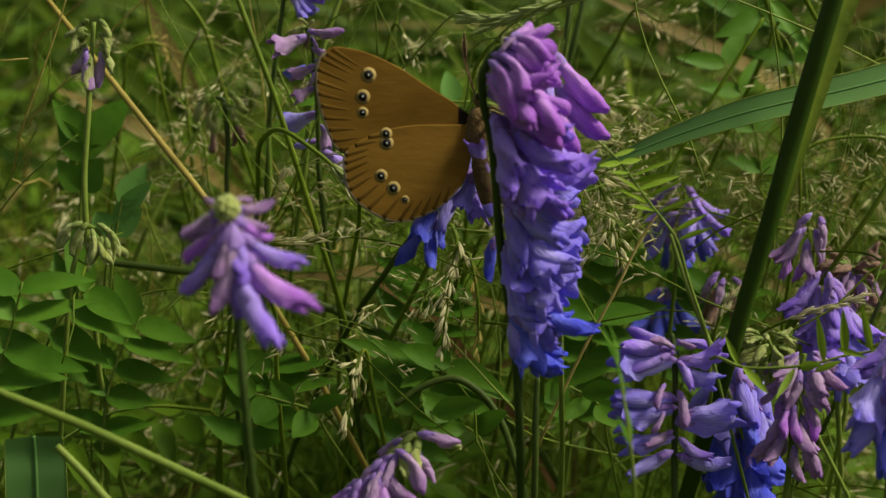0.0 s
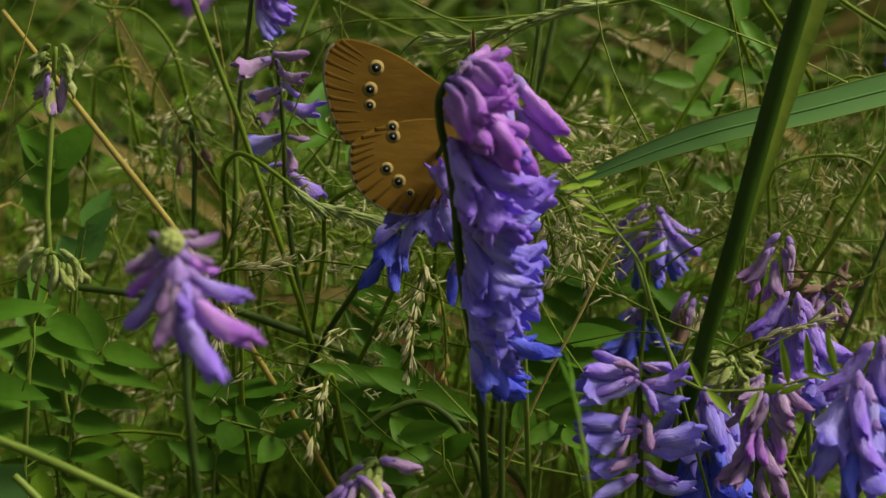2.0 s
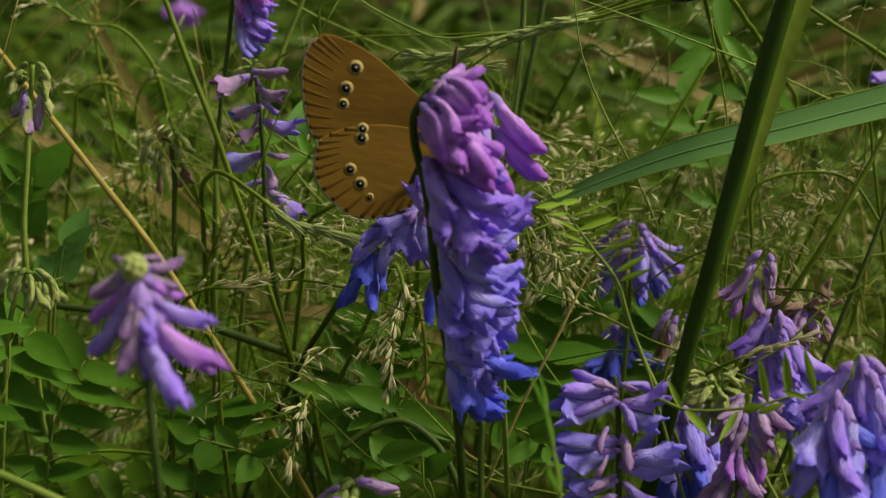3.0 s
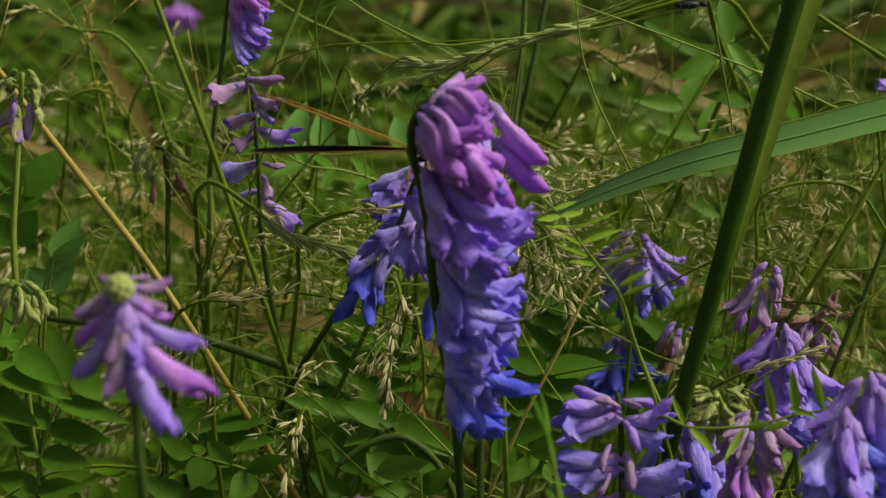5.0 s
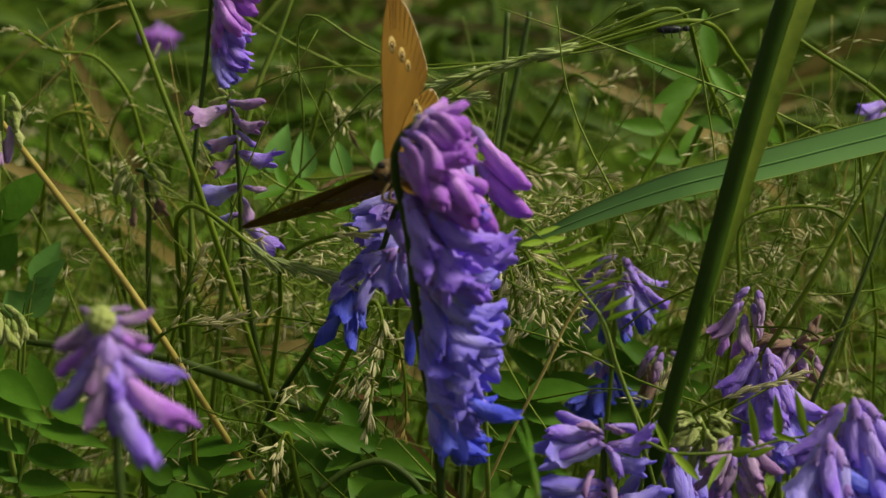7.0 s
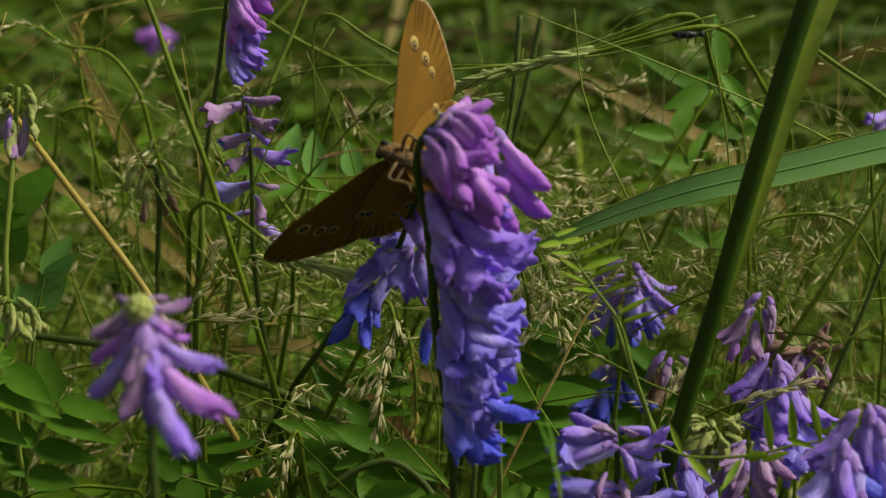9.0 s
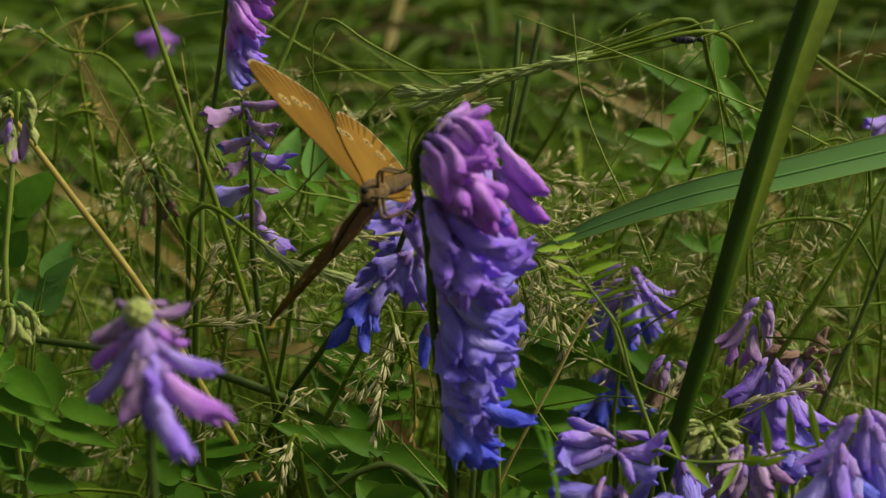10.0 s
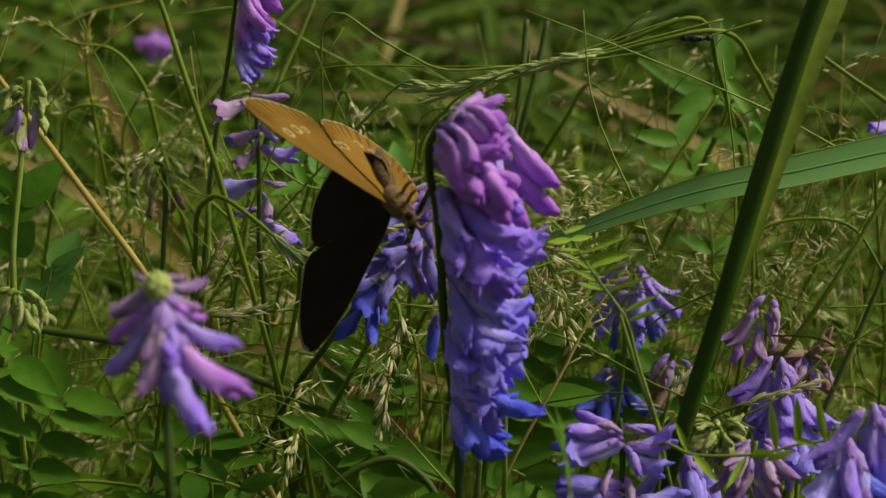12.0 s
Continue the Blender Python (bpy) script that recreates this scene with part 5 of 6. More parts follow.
placed_shoot("bright yellow-green vetch leaf with narrow fern-like leaflets", [(0.0115, -0.001, 0.4287), (0.0148, -0.002, 0.4258), (0.0175, -0.003, 0.4223), (0.0197, -0.004, 0.4196), (0.0223, -0.005, 0.4164), (0.0244, -0.006, 0.4104), (0.027, -0.007, 0.4035)], LEAF_BRIGHT, 0.0008, (
    ((0.0138, -0.003, 0.427), (0.0169, -0.001, 0.4275)),
    ((0.0148, -0.003, 0.4261), (0.0177, 0.0, 0.4255)),
    ((0.0159, -0.003, 0.4249), (0.0203, -0.004, 0.4276)),
    ((0.0164, -0.003, 0.4243), (0.0227, -0.001, 0.4263)),
    ((0.0168, -0.003, 0.4234), (0.0217, -0.005, 0.4255)),
    ((0.0175, -0.003, 0.4224), (0.0231, -0.001, 0.4238)),
    ((0.0184, -0.003, 0.4212), (0.0235, -0.006, 0.425)),
    ((0.0199, -0.003, 0.419), (0.0257, -0.007, 0.4228)),
    ((0.0227, -0.003, 0.4164), (0.0264, -0.009, 0.421)),
    ((0.0233, -0.003, 0.4151), (0.0268, -0.008, 0.4188)),
    ((0.019, -0.003, 0.4202), (0.0144, -0.008, 0.4242)),
    ((0.0196, -0.003, 0.4193), (0.0158, -0.009, 0.4222)),
    ((0.0148, -0.003, 0.4261), (0.0113, -0.006, 0.4265)),
    ((0.0159, -0.003, 0.4247), (0.0125, -0.008, 0.4259)),
    ((0.0176, -0.003, 0.4221), (0.0135, -0.009, 0.4262))))
placed_shoot("vetch leaf arching over flowers, narrow upright leaflets", [(0.055, -0.013, 0.4047), (0.05, -0.013, 0.4034), (0.045, -0.013, 0.4024), (0.0407, -0.013, 0.4011), (0.0364, -0.0125, 0.4003), (0.0315, -0.011, 0.3997), (0.0284, -0.009, 0.4002), (0.0287, -0.006, 0.393)], LEAF_BRIGHT, 0.0013, (
    ((0.0423, -0.013, 0.4016), (0.0405, -0.014, 0.4089)),
    ((0.0451, -0.013, 0.4026), (0.0434, -0.014, 0.4099)),
    ((0.0485, -0.013, 0.4032), (0.0462, -0.014, 0.4105)),
    ((0.0441, -0.013, 0.4034), (0.0472, -0.016, 0.4035)),
    ((0.0487, -0.013, 0.4035), (0.0498, -0.016, 0.4032)),
    ((0.052, -0.013, 0.4032), (0.0534, -0.014, 0.4056)),
    ((0.0412, -0.013, 0.4001), (0.0441, -0.016, 0.4031)),
    ((0.0384, -0.013, 0.4003), (0.0353, -0.017, 0.3975)),
    ((0.0391, -0.013, 0.4006), (0.0414, -0.016, 0.4024)),
    ((0.0315, -0.013, 0.4005), (0.0351, -0.014, 0.3971)),
    ((0.0309, -0.013, 0.4008), (0.0292, -0.01, 0.4041))))
placed_shoot("vetch leaf with one broad pale oval leaflet", [(-0.0617, 0.03, 0.4046), (-0.0624, 0.03, 0.4018), (-0.0639, 0.031, 0.3938)], LEAF_PALE, 0.004, (
    ((-0.0615, 0.03, 0.4047), (-0.0549, 0.029, 0.4119)),
    ((-0.0622, 0.03, 0.4022), (-0.0646, 0.031, 0.406))))
placed_shoot("vetch leaf of long broad leaflets low among stems", [(-0.0073, 0.022, 0.3837), (-0.0124, 0.022, 0.3843), (-0.0177, 0.023, 0.385), (-0.023, 0.024, 0.3853), (-0.0276, 0.026, 0.3826)], LEAF_ONE, 0.0034, (
    ((-0.0124, 0.022, 0.3843), (-0.0204, 0.02, 0.3892)),
    ((-0.0081, 0.022, 0.3839), (-0.0166, 0.02, 0.3881)),
    ((-0.0107, 0.022, 0.3841), (-0.0158, 0.019, 0.3812)),
    ((-0.0177, 0.023, 0.385), (-0.0252, 0.021, 0.3888)),
    ((-0.0159, 0.022, 0.385), (-0.0226, 0.019, 0.3831))))
placed_shoot("vetch leaf of broad oval leaflets low in the shade", [(-0.011, 0.016, 0.3789), (-0.0072, 0.017, 0.3765), (-0.0038, 0.018, 0.374), (-0.0021, 0.02, 0.368)], LEAF_ONE, 0.0042, (
    ((-0.0106, 0.016, 0.3787), (-0.0027, 0.013, 0.3819)),
    ((-0.008, 0.016, 0.3774), (-0.0123, 0.018, 0.3808)),
    ((-0.0042, 0.017, 0.375), (0.0013, 0.014, 0.38)),
    ((-0.0055, 0.017, 0.3755), (-0.0114, 0.014, 0.376))))
placed_shoot("vetch leaf of broad oval leaflets beside the tall flower stem", [(0.0071, 0.012, 0.3866), (0.0114, 0.013, 0.3842), (0.0148, 0.014, 0.3814), (0.0168, 0.016, 0.3741)], LEAF_ONE, 0.004, (
    ((0.0073, 0.012, 0.3864), (0.0169, 0.01, 0.3901)),
    ((0.0096, 0.012, 0.3852), (0.0063, 0.01, 0.3835)),
    ((0.0122, 0.013, 0.3838), (0.0186, 0.01, 0.3858)),
    ((0.0135, 0.013, 0.3827), (0.0079, 0.009, 0.3807)),
    ((0.0148, 0.014, 0.3814), (0.018, 0.01, 0.3797))))
placed_shoot("vetch leaf of dark oval leaflets low in the stand", [(-0.0386, 0.012, 0.3838), (-0.0337, 0.012, 0.3824), (-0.0297, 0.013, 0.3805), (-0.0268, 0.015, 0.3747)], LEAF_ONE, 0.004, (
    ((-0.0378, 0.012, 0.3836), (-0.0422, 0.01, 0.3876)),
    ((-0.0354, 0.012, 0.3829), (-0.0376, 0.009, 0.3798)),
    ((-0.0321, 0.012, 0.3818), (-0.0355, 0.014, 0.3851)),
    ((-0.0297, 0.013, 0.3805), (-0.0234, 0.01, 0.3844)),
    ((-0.0289, 0.013, 0.3797), (-0.0319, 0.009, 0.3779))))
vetch_shoot("fine pale leaf in front of the flower heads", [(0.0107, -0.0458, 0.417), (0.0114, -0.0469, 0.4138), (0.0122, -0.0486, 0.4092), (0.0129, -0.0494, 0.4042)], 3, 0.006, 0.0009, (0.9, -0.4, 0.2), material=LEAF_ONE, spread=20, seed_no=19)


# ---- grasses ----
spike_geo = Geo()
seed(spike_geo, (0, 0, 0), (0, 1, 0), 1.0, 0.105, n=6)
seed(spike_geo, (0.03, 0.15, 0.02), (0.15, 1, 0.05), 0.9, 0.07, n=5)
SPIKE = {m.name: spike_geo.mesh("spikelet", m) for m in (SEED, SEED_GREEN, STRAW)}


def grass_head(label, points, count=18, size=0.0035, spread=25, reach=0.0, share=0.5, grain=None, stem=None, radius=0.00035, seed_no=1, hang=0.0, name="grass_plant"):
    """A flowering grass stem: spikelets along the upper share of a line that ends in the ground."""
    rng = random.Random(seed_no)
    grain = grain or SEED
    pts = rooted(points)
    base = pts[-1]
    off = np.array([base[0], base[1], 0])
    plant = root(name, (base[0], base[1], 0), label, "grass", "grass stems")
    g = Geo()
    tube(g, curve([np.asarray(q) - off for q in pts], 7), (radius * 0.4, radius * 0.8, radius, radius * 1.3, radius * 1.6), 5)
    line = curve(points, 10)
    seg = np.linspace(0, 1, len(line))
    spikes = []
    for i in range(count):
        s = share * (i + rng.random()) / count
        at = np.array([np.interp(s, seg, line[:, k]) for k in range(3)])
        k = min(len(line) - 2, int(s * (len(line) - 1)))
        along = unit(line[k] - line[k + 1])
        a = unit(np.cross(along, (0.2, 0.9, 0.3)))
        b = np.cross(along, a)
        ph = rng.uniform(0, 6.28)
        out = math.cos(ph) * a + math.sin(ph) * b
        sp = radians(spread * rng.uniform(0.5, 1.4))
        way = unit(along * math.cos(sp) + out * math.sin(sp) + np.array([0, 0, -hang]))
        start = at
        if reach:
            r = reach * rng.uniform(0.2, 1.0) * (0.3 + s / share)
            start = at + way * r + np.array([0, 0, -hang * r * 0.4])
            tube(g, curve([at - off, (at + way * r * 0.5) - off + np.array([0, 0, 0.1 * r]), start - off], 3), (0.00012, 0.00009), 3)
        spikes.append((start - off, way + np.array([0, 0, -hang * 0.5])))
    part("stem", g, stem or GRASS, plant)
    for start, way in spikes:
        ob = part("spikelet", SPIKE[grain.name], None, plant)
        ob.matrix_basis = aim(start, way, (rng.uniform(-1, 1), -1, rng.uniform(-1, 1)), size * rng.uniform(0.5, 0.9))
    return plant


def plain_stem(label, points, radius, mat, name="grass_plant", category="grass"):
    pts = rooted(points)
    base = pts[-1]
    off = np.array([base[0], base[1], 0])
    g = Geo()
    tube(g, curve([np.asarray(q) - off for q in pts], 8), (radius * 0.8, radius, radius, radius * 0.9), 8)
    ob = new(name, g.mesh(name, mat))
    ob.location = (base[0], base[1], 0)
    return tagged(ob, label, category, "grass stems")


plain_stem("dry straw-yellow grass stem leaning across the stand", [(-0.0779, 0.059, 0.4359), (-0.0662, 0.047, 0.4263), (-0.0553, 0.0362, 0.4171), (-0.0456, 0.0276, 0.4082), (-0.0391, 0.026, 0.3978)], 0.00052, STRAW)
plain_stem("straight bright green grass stem", [(-0.0469, 0.0434, 0.4516), (-0.0441, 0.0411, 0.4451), (-0.0405, 0.0377, 0.4359), (-0.0366, 0.0343, 0.4265), (-0.0331, 0.0325, 0.4156)], 0.00045, GRASS)
plain_stem("pale green leaning grass stem", [(-0.023, 0.0938, 0.4438), (-0.0312, 0.0905, 0.4346), (-0.0414, 0.0866, 0.424), (-0.0506, 0.0821, 0.4115), (-0.0594, 0.077, 0.3976), (-0.065, 0.0731, 0.387)], 0.0005, STEM)
plain_stem("slender yellow-green upright grass stem", [(-0.0225, 0.0678, 0.4454), (-0.025, 0.0654, 0.4388), (-0.0284, 0.0625, 0.4309), (-0.0319, 0.0578, 0.4181), (-0.0334, 0.0539, 0.4045), (-0.0351, 0.0519, 0.3931)], 0.00045, STEM)
plain_stem("green grass stem behind dry flower heads", [(-0.038, 0.0549, 0.4247), (-0.0389, 0.0514, 0.4151), (-0.0387, 0.0483, 0.4065), (-0.0394, 0.0464, 0.3953)], 0.00045, STEM)
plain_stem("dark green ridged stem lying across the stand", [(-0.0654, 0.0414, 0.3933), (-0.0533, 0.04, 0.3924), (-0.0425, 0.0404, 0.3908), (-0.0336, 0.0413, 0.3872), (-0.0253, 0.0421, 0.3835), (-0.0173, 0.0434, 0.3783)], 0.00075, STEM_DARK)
plain_stem("thin straw-coloured dry grass stem", [(0.0219, 0.0105, 0.4137), (0.0207, 0.0099, 0.4122), (0.0159, 0.0067, 0.4033), (0.0108, 0.0042, 0.3936), (0.0077, 0.0028, 0.3867)], 0.00022, STRAW)
plain_stem("thin pale green grass stem", [(0.0449, 0.0625, 0.4309), (0.04, 0.0598, 0.4234), (0.0343, 0.0574, 0.4141), (0.0291, 0.0562, 0.4047)], 0.00036, LEAF_BRIGHT)
plain_stem("thin pale green stem in front", [(0.023, 0.0039, 0.4133), (0.0244, 0.0025, 0.4093), (0.0268, 0.0013, 0.4031), (0.0297, 0.0001, 0.3968)], 0.00032, STEM)
plain_stem("thick pale stem crossing low in front", [(-0.0666, -0.0351, 0.4086), (-0.0624, -0.0357, 0.4069), (-0.0521, -0.0371, 0.4031), (-0.0418, -0.0387, 0.3987), (-0.0322, -0.0403, 0.3946)], 0.0006, STEM)
plain_stem("pale stem low in the stand", [(-0.0591, -0.0247, 0.3938), (-0.0561, -0.0257, 0.391), (-0.0521, -0.0273, 0.3869), (-0.0495, -0.0283, 0.3842)], 0.0006, STEM)
plain_stem("dark curved stem low among leaves", [(-0.0166, 0.0171, 0.3793), (-0.0123, 0.0181, 0.3821), (-0.0072, 0.0186, 0.3833), (-0.0029, 0.0177, 0.3809), (0.0005, 0.0159, 0.3761), (0.0022, 0.0142, 0.3713)], 0.0006, STEM_DARK)
plain_stem("green vetch stem beside the tall flower head", [(0.0049, 0.0051, 0.39), (0.0047, 0.0034, 0.3855), (0.0047, 0.0015, 0.3802)], 0.0005, STEM_DARK)
plain_stem("thin smooth green grass stem", [(0.0574, 0.0504, 0.4415), (0.0632, 0.0511, 0.4377), (0.0707, 0.0516, 0.433), (0.0784, 0.0533, 0.426)], 0.0004, GRASS)
plain_stem("thin arching green grass stem", [(0.0552, 0.046, 0.4236), (0.0587, 0.047, 0.4263), (0.0632, 0.0476, 0.4279), (0.0671, 0.0478, 0.4256), (0.0696, 0.0476, 0.4163)], 0.00028, GRASS)
plain_stem("thin dark green grass stem", [(0.0697, 0.0352, 0.4291), (0.0637, 0.0314, 0.4187), (0.0578, 0.0279, 0.409), (0.0531, 0.0272, 0.401)], 0.00042, GRASS)
plain_stem("thin dark green grass stem", [(0.0711, 0.0368, 0.4188), (0.0663, 0.0323, 0.4065), (0.0618, 0.0294, 0.3954), (0.0587, 0.0282, 0.3864)], 0.00042, STEM_DARK)
plain_stem("thin smooth green grass stem", [(0.0697, 0.0382, 0.4081), (0.0641, 0.0429, 0.415), (0.057, 0.0432, 0.4158), (0.0498, 0.0424, 0.4137), (0.0493, 0.0411, 0.4042)], 0.0003, GRASS)
plain_stem("thin yellow-green upright grass stem", [(0.018, 0.0913, 0.4371), (0.0165, 0.0885, 0.4293), (0.0145, 0.0854, 0.4207), (0.0125, 0.0845, 0.4124)], 0.0006, STEM_DARK)
plain_stem("dark upright green grass stem", [(0.0135, 0.0814, 0.439), (0.013, 0.078, 0.4297), (0.012, 0.0746, 0.4204), (0.011, 0.0719, 0.4129)], 0.0006, STEM_DARK)

plain_stem("long thin bright green grass stem in a bundle", [(0.047, 0.044, 0.4472), (0.036, 0.044, 0.4435), (0.0239, 0.0435, 0.4407), (0.0127, 0.043, 0.4393), (0.0049, 0.043, 0.4364), (-0.0012, 0.044, 0.4312), (-0.0048, 0.045, 0.4209)], 0.0002, STEM)
plain_stem("long thin bright green grass stem in a bundle", [(0.0412, 0.045, 0.447), (0.0291, 0.0445, 0.4434), (0.0188, 0.044, 0.4403), (0.0101, 0.0435, 0.4381), (0.0014, 0.044, 0.435), (-0.0074, 0.046, 0.4351), (-0.0128, 0.047, 0.4296)], 0.0002, STEM)
plain_stem("long thin bright green grass stem in a bundle", [(0.0344, 0.046, 0.4468), (0.0258, 0.0455, 0.4435), (0.0154, 0.045, 0.4395), (0.0084, 0.0445, 0.4363), (0.0014, 0.044, 0.4321), (-0.0039, 0.044, 0.4308), (-0.0057, 0.045, 0.4218)], 0.00018, STEM)
plain_stem("long bent pale green grass stem", [(0.0301, 0.047, 0.4475), (0.0233, 0.047, 0.4422), (0.0155, 0.0465, 0.4385), (0.0084, 0.046, 0.4381), (-0.0039, 0.046, 0.4379), (-0.0056, 0.046, 0.4387), (-0.0118, 0.047, 0.4417), (-0.0174, 0.048, 0.4451), (-0.0211, 0.06, 0.4223)], 0.0002, STEM)
plain_stem("thin green grass stem over the stand", [(0.0103, 0.05, 0.4374), (-0.0039, 0.051, 0.4366), (-0.013, 0.052, 0.4362), (-0.0203, 0.053, 0.4353), (-0.0286, 0.054, 0.4315), (-0.0311, 0.056, 0.4215)], 0.00016, GRASS)


def far_blade(label, points, width, mat):
    pts = rooted(points)
    base = pts[-1]
    off = np.array([base[0], base[1], 0])
    g = Geo()
    ribbon(g, curve([q - off for q in pts], 8), (width * 0.25, width * 0.8, width, width, width, width * 0.8), (0.1, -0.8, 0.6), fold=0.2, thick=0.00012)
    ob = new("grass_plant", g.mesh("grass_plant", mat))
    ob.location = (base[0], base[1], 0)
    return tagged(ob, label, "grass", "broad grass blades")


far_blade("broad dull straw grass blade deep in the meadow", [(-0.0806, 0.16, 0.4147), (-0.0763, 0.16, 0.4043), (-0.0706, 0.16, 0.3923), (-0.0654, 0.17, 0.3741)], 0.0042, STRAW_STUFF)
far_blade("broad grey-green grass blade deep in the meadow", [(-0.0901, 0.14, 0.4117), (-0.0825, 0.14, 0.4004), (-0.0746, 0.14, 0.3915), (-0.0671, 0.15, 0.3792)], 0.0036, SHADE_GRASS)
far_blade("broad dull straw grass blade deep in the meadow", [(-0.0937, 0.13, 0.3982), (-0.0845, 0.13, 0.3939), (-0.0752, 0.13, 0.3888), (-0.0679, 0.14, 0.3798)], 0.0034, STRAW_STUFF)
far_blade("broad dull straw grass blade deep in the meadow", [(0.0262, 0.16, 0.4127), (0.0405, 0.16, 0.4062), (0.0549, 0.16, 0.3996), (0.0716, 0.17, 0.3881)], 0.0038, STRAW_STUFF)
far_blade("broad dark green grass blade deep in the meadow", [(0.0126, 0.17, 0.4112), (0.0206, 0.17, 0.4031), (0.0287, 0.17, 0.3922), (0.0353, 0.18, 0.3767)], 0.0046, SHADE_GRASS)
far_blade("broad dull green grass blade deep in the meadow", [(0.0156, 0.18, 0.4055), (0.032, 0.18, 0.3965), (0.0486, 0.18, 0.3895), (0.0672, 0.19, 0.378)], 0.004, SHADE_GRASS)
far_blade("broad green grass blade beside the thick stalk", [(0.0392, 0.12, 0.4246), (0.0496, 0.12, 0.4189), (0.0589, 0.12, 0.4171), (0.0662, 0.13, 0.4105)], 0.0042, LEAF_ONE)
far_blade("broad straw blade low in the stand", [(-0.0393, 0.07, 0.3799), (-0.0311, 0.07, 0.3794), (-0.023, 0.071, 0.3801), (-0.014, 0.075, 0.3767)], 0.0022, STRAW_STUFF)
far_blade("broad ochre blade low in the stand", [(-0.0212, 0.06, 0.3825), (-0.0163, 0.06, 0.3787), (-0.0104, 0.061, 0.3739), (-0.0055, 0.062, 0.3674)], 0.0022, DEAD)

# the thick stalk and the broad blade
stalk = [(0.0489, 0.0152, 0.4588), (0.0462, 0.0123, 0.451), (0.0429, 0.0085, 0.4403), (0.0395, 0.005, 0.4279), (0.0363, 0.0009, 0.4165), (0.0336, -0.0016, 0.4069), (0.0315, -0.0035, 0.3986)]
pts = rooted(stalk)
off = np.array([pts[-1][0], pts[-1][1], 0])
reed = root("reed_plant", (off[0], off[1], 0), "thick flat dark green grass stalk leaning upright", "grass")
g = Geo()
tube(g, curve([np.asarray(q) - off for q in pts], 8), (0.0015, 0.0015, 0.0014, 0.0013, 0.0012), 12, flat=0.6)
part("stalk", g, STALK, reed)
g = Geo()
sheath = [(0.0525, 0.0182, 0.4583), (0.0493, 0.0148, 0.4505), (0.0457, 0.0109, 0.4397), (0.0413, 0.0059, 0.4261), (0.0383, 0.0028, 0.4166)]
ribbon(g, curve([np.asarray(q) - off for q in sheath], 8), (0.0026, 0.0024, 0.002, 0.0012, 0.0004), (0.2, -0.9, 0.3), fold=0.3, thick=0.0001)
part("sheath", g, GRASS, reed, "lighter green leaf sheath")
def broad_blade(label, points, width, fold):
    """A wide grass blade with its raised midrib and pale margins."""
    pts = [np.asarray(q, float) for q in points]
    base = pts[-1]
    off = np.array([base[0], base[1], 0])
    blade = root("broad_grass_plant", (base[0], base[1], 0), label, "grass")
    line = curve([q - off for q in pts], 8)
    face = np.array((0.1, -0.8, 0.6))
    g = Geo()
    ribbon(g, line, width, face, fold=fold, thick=0.00015)
    part("blade", g, BLADE, blade)
    g = Geo()
    tube(g, line + face * 0.00002, [w * 0.035 + 0.00003 for w in width], 5)
    part("midrib", g, BLADE, blade, "raised midrib")
    w = np.interp(np.linspace(0, 1, len(line)), np.linspace(0, 1, len(width)), width) / 2
    tang = np.gradient(line, axis=0)
    for sd in (-1, 1):
        rim = []
        for q, t, h in zip(line, tang, w):
            a = unit(np.cross(unit(t), face))
            rim.append(q + a * h * sd + np.cross(a, unit(t)) * h * fold)
        g = Geo()
        tube(g, rim, (0.00007, 0.00009, 0.00005), 4)
        part("margin", g, STEM, blade, "thin pale margin")
    return blade


broad_blade("broad smooth blue-green grass blade arching over", [(0.0116, 0.0136, 0.4192), (0.021, 0.0131, 0.4237), (0.0327, 0.0135, 0.428), (0.0484, 0.0149, 0.4316), (0.0619, 0.017, 0.4345), (0.0726, 0.0188, 0.4365), (0.092, 0.02, 0.40), (0.102, 0.04, 0.2), (0.105, 0.06, -0.004)],
            (0.0003, 0.0024, 0.0038, 0.0044, 0.0047, 0.0046, 0.0044, 0.0040, 0.003), 0.22)
broad_blade("wide blue-green blade low in the stand, standing upright", rooted([(-0.0678, -0.004, 0.3843), (-0.0678, -0.004, 0.3818), (-0.0677, -0.005, 0.3777), (-0.0678, -0.006, 0.3717)]), (0.0080, 0.0086, 0.0088, 0.0080, 0.006), 0.12)

# flowering grasses near the flowers
grass_head("grass spike of overlapping green spikelets", [(-0.0047, 0.045, 0.4344), (0.0014, 0.044, 0.4352), (0.0084, 0.0437, 0.4372), (0.0153, 0.0435, 0.4396), (0.0222, 0.0437, 0.4409), (0.0291, 0.044, 0.4428), (0.0395, 0.0445, 0.4453), (0.0506, 0.06, 0.4357)], 70, 0.0056, 9, share=0.62, grain=SEED_GREEN, seed_no=3)
grass_head("grass spike of fine green awns", [(-0.0012, 0.046, 0.4334), (0.0049, 0.0455, 0.4356), (0.0119, 0.045, 0.438), (0.0197, 0.045, 0.4404), (0.0275, 0.0455, 0.4434), (0.0361, 0.046, 0.4468), (0.0441, 0.06, 0.4357)], 46, 0.0055, 10, share=0.62, grain=SEED_GREEN, seed_no=4)
grass_head("short grass spike of pale green awns", [(0.0067, 0.046, 0.4329), (0.0023, 0.046, 0.4321), (-0.0008, 0.046, 0.4307), (-0.0039, 0.047, 0.4268), (-0.0045, 0.05, 0.4156)], 12, 0.0050, 9, share=0.6, grain=SEED_GREEN, seed_no=34)
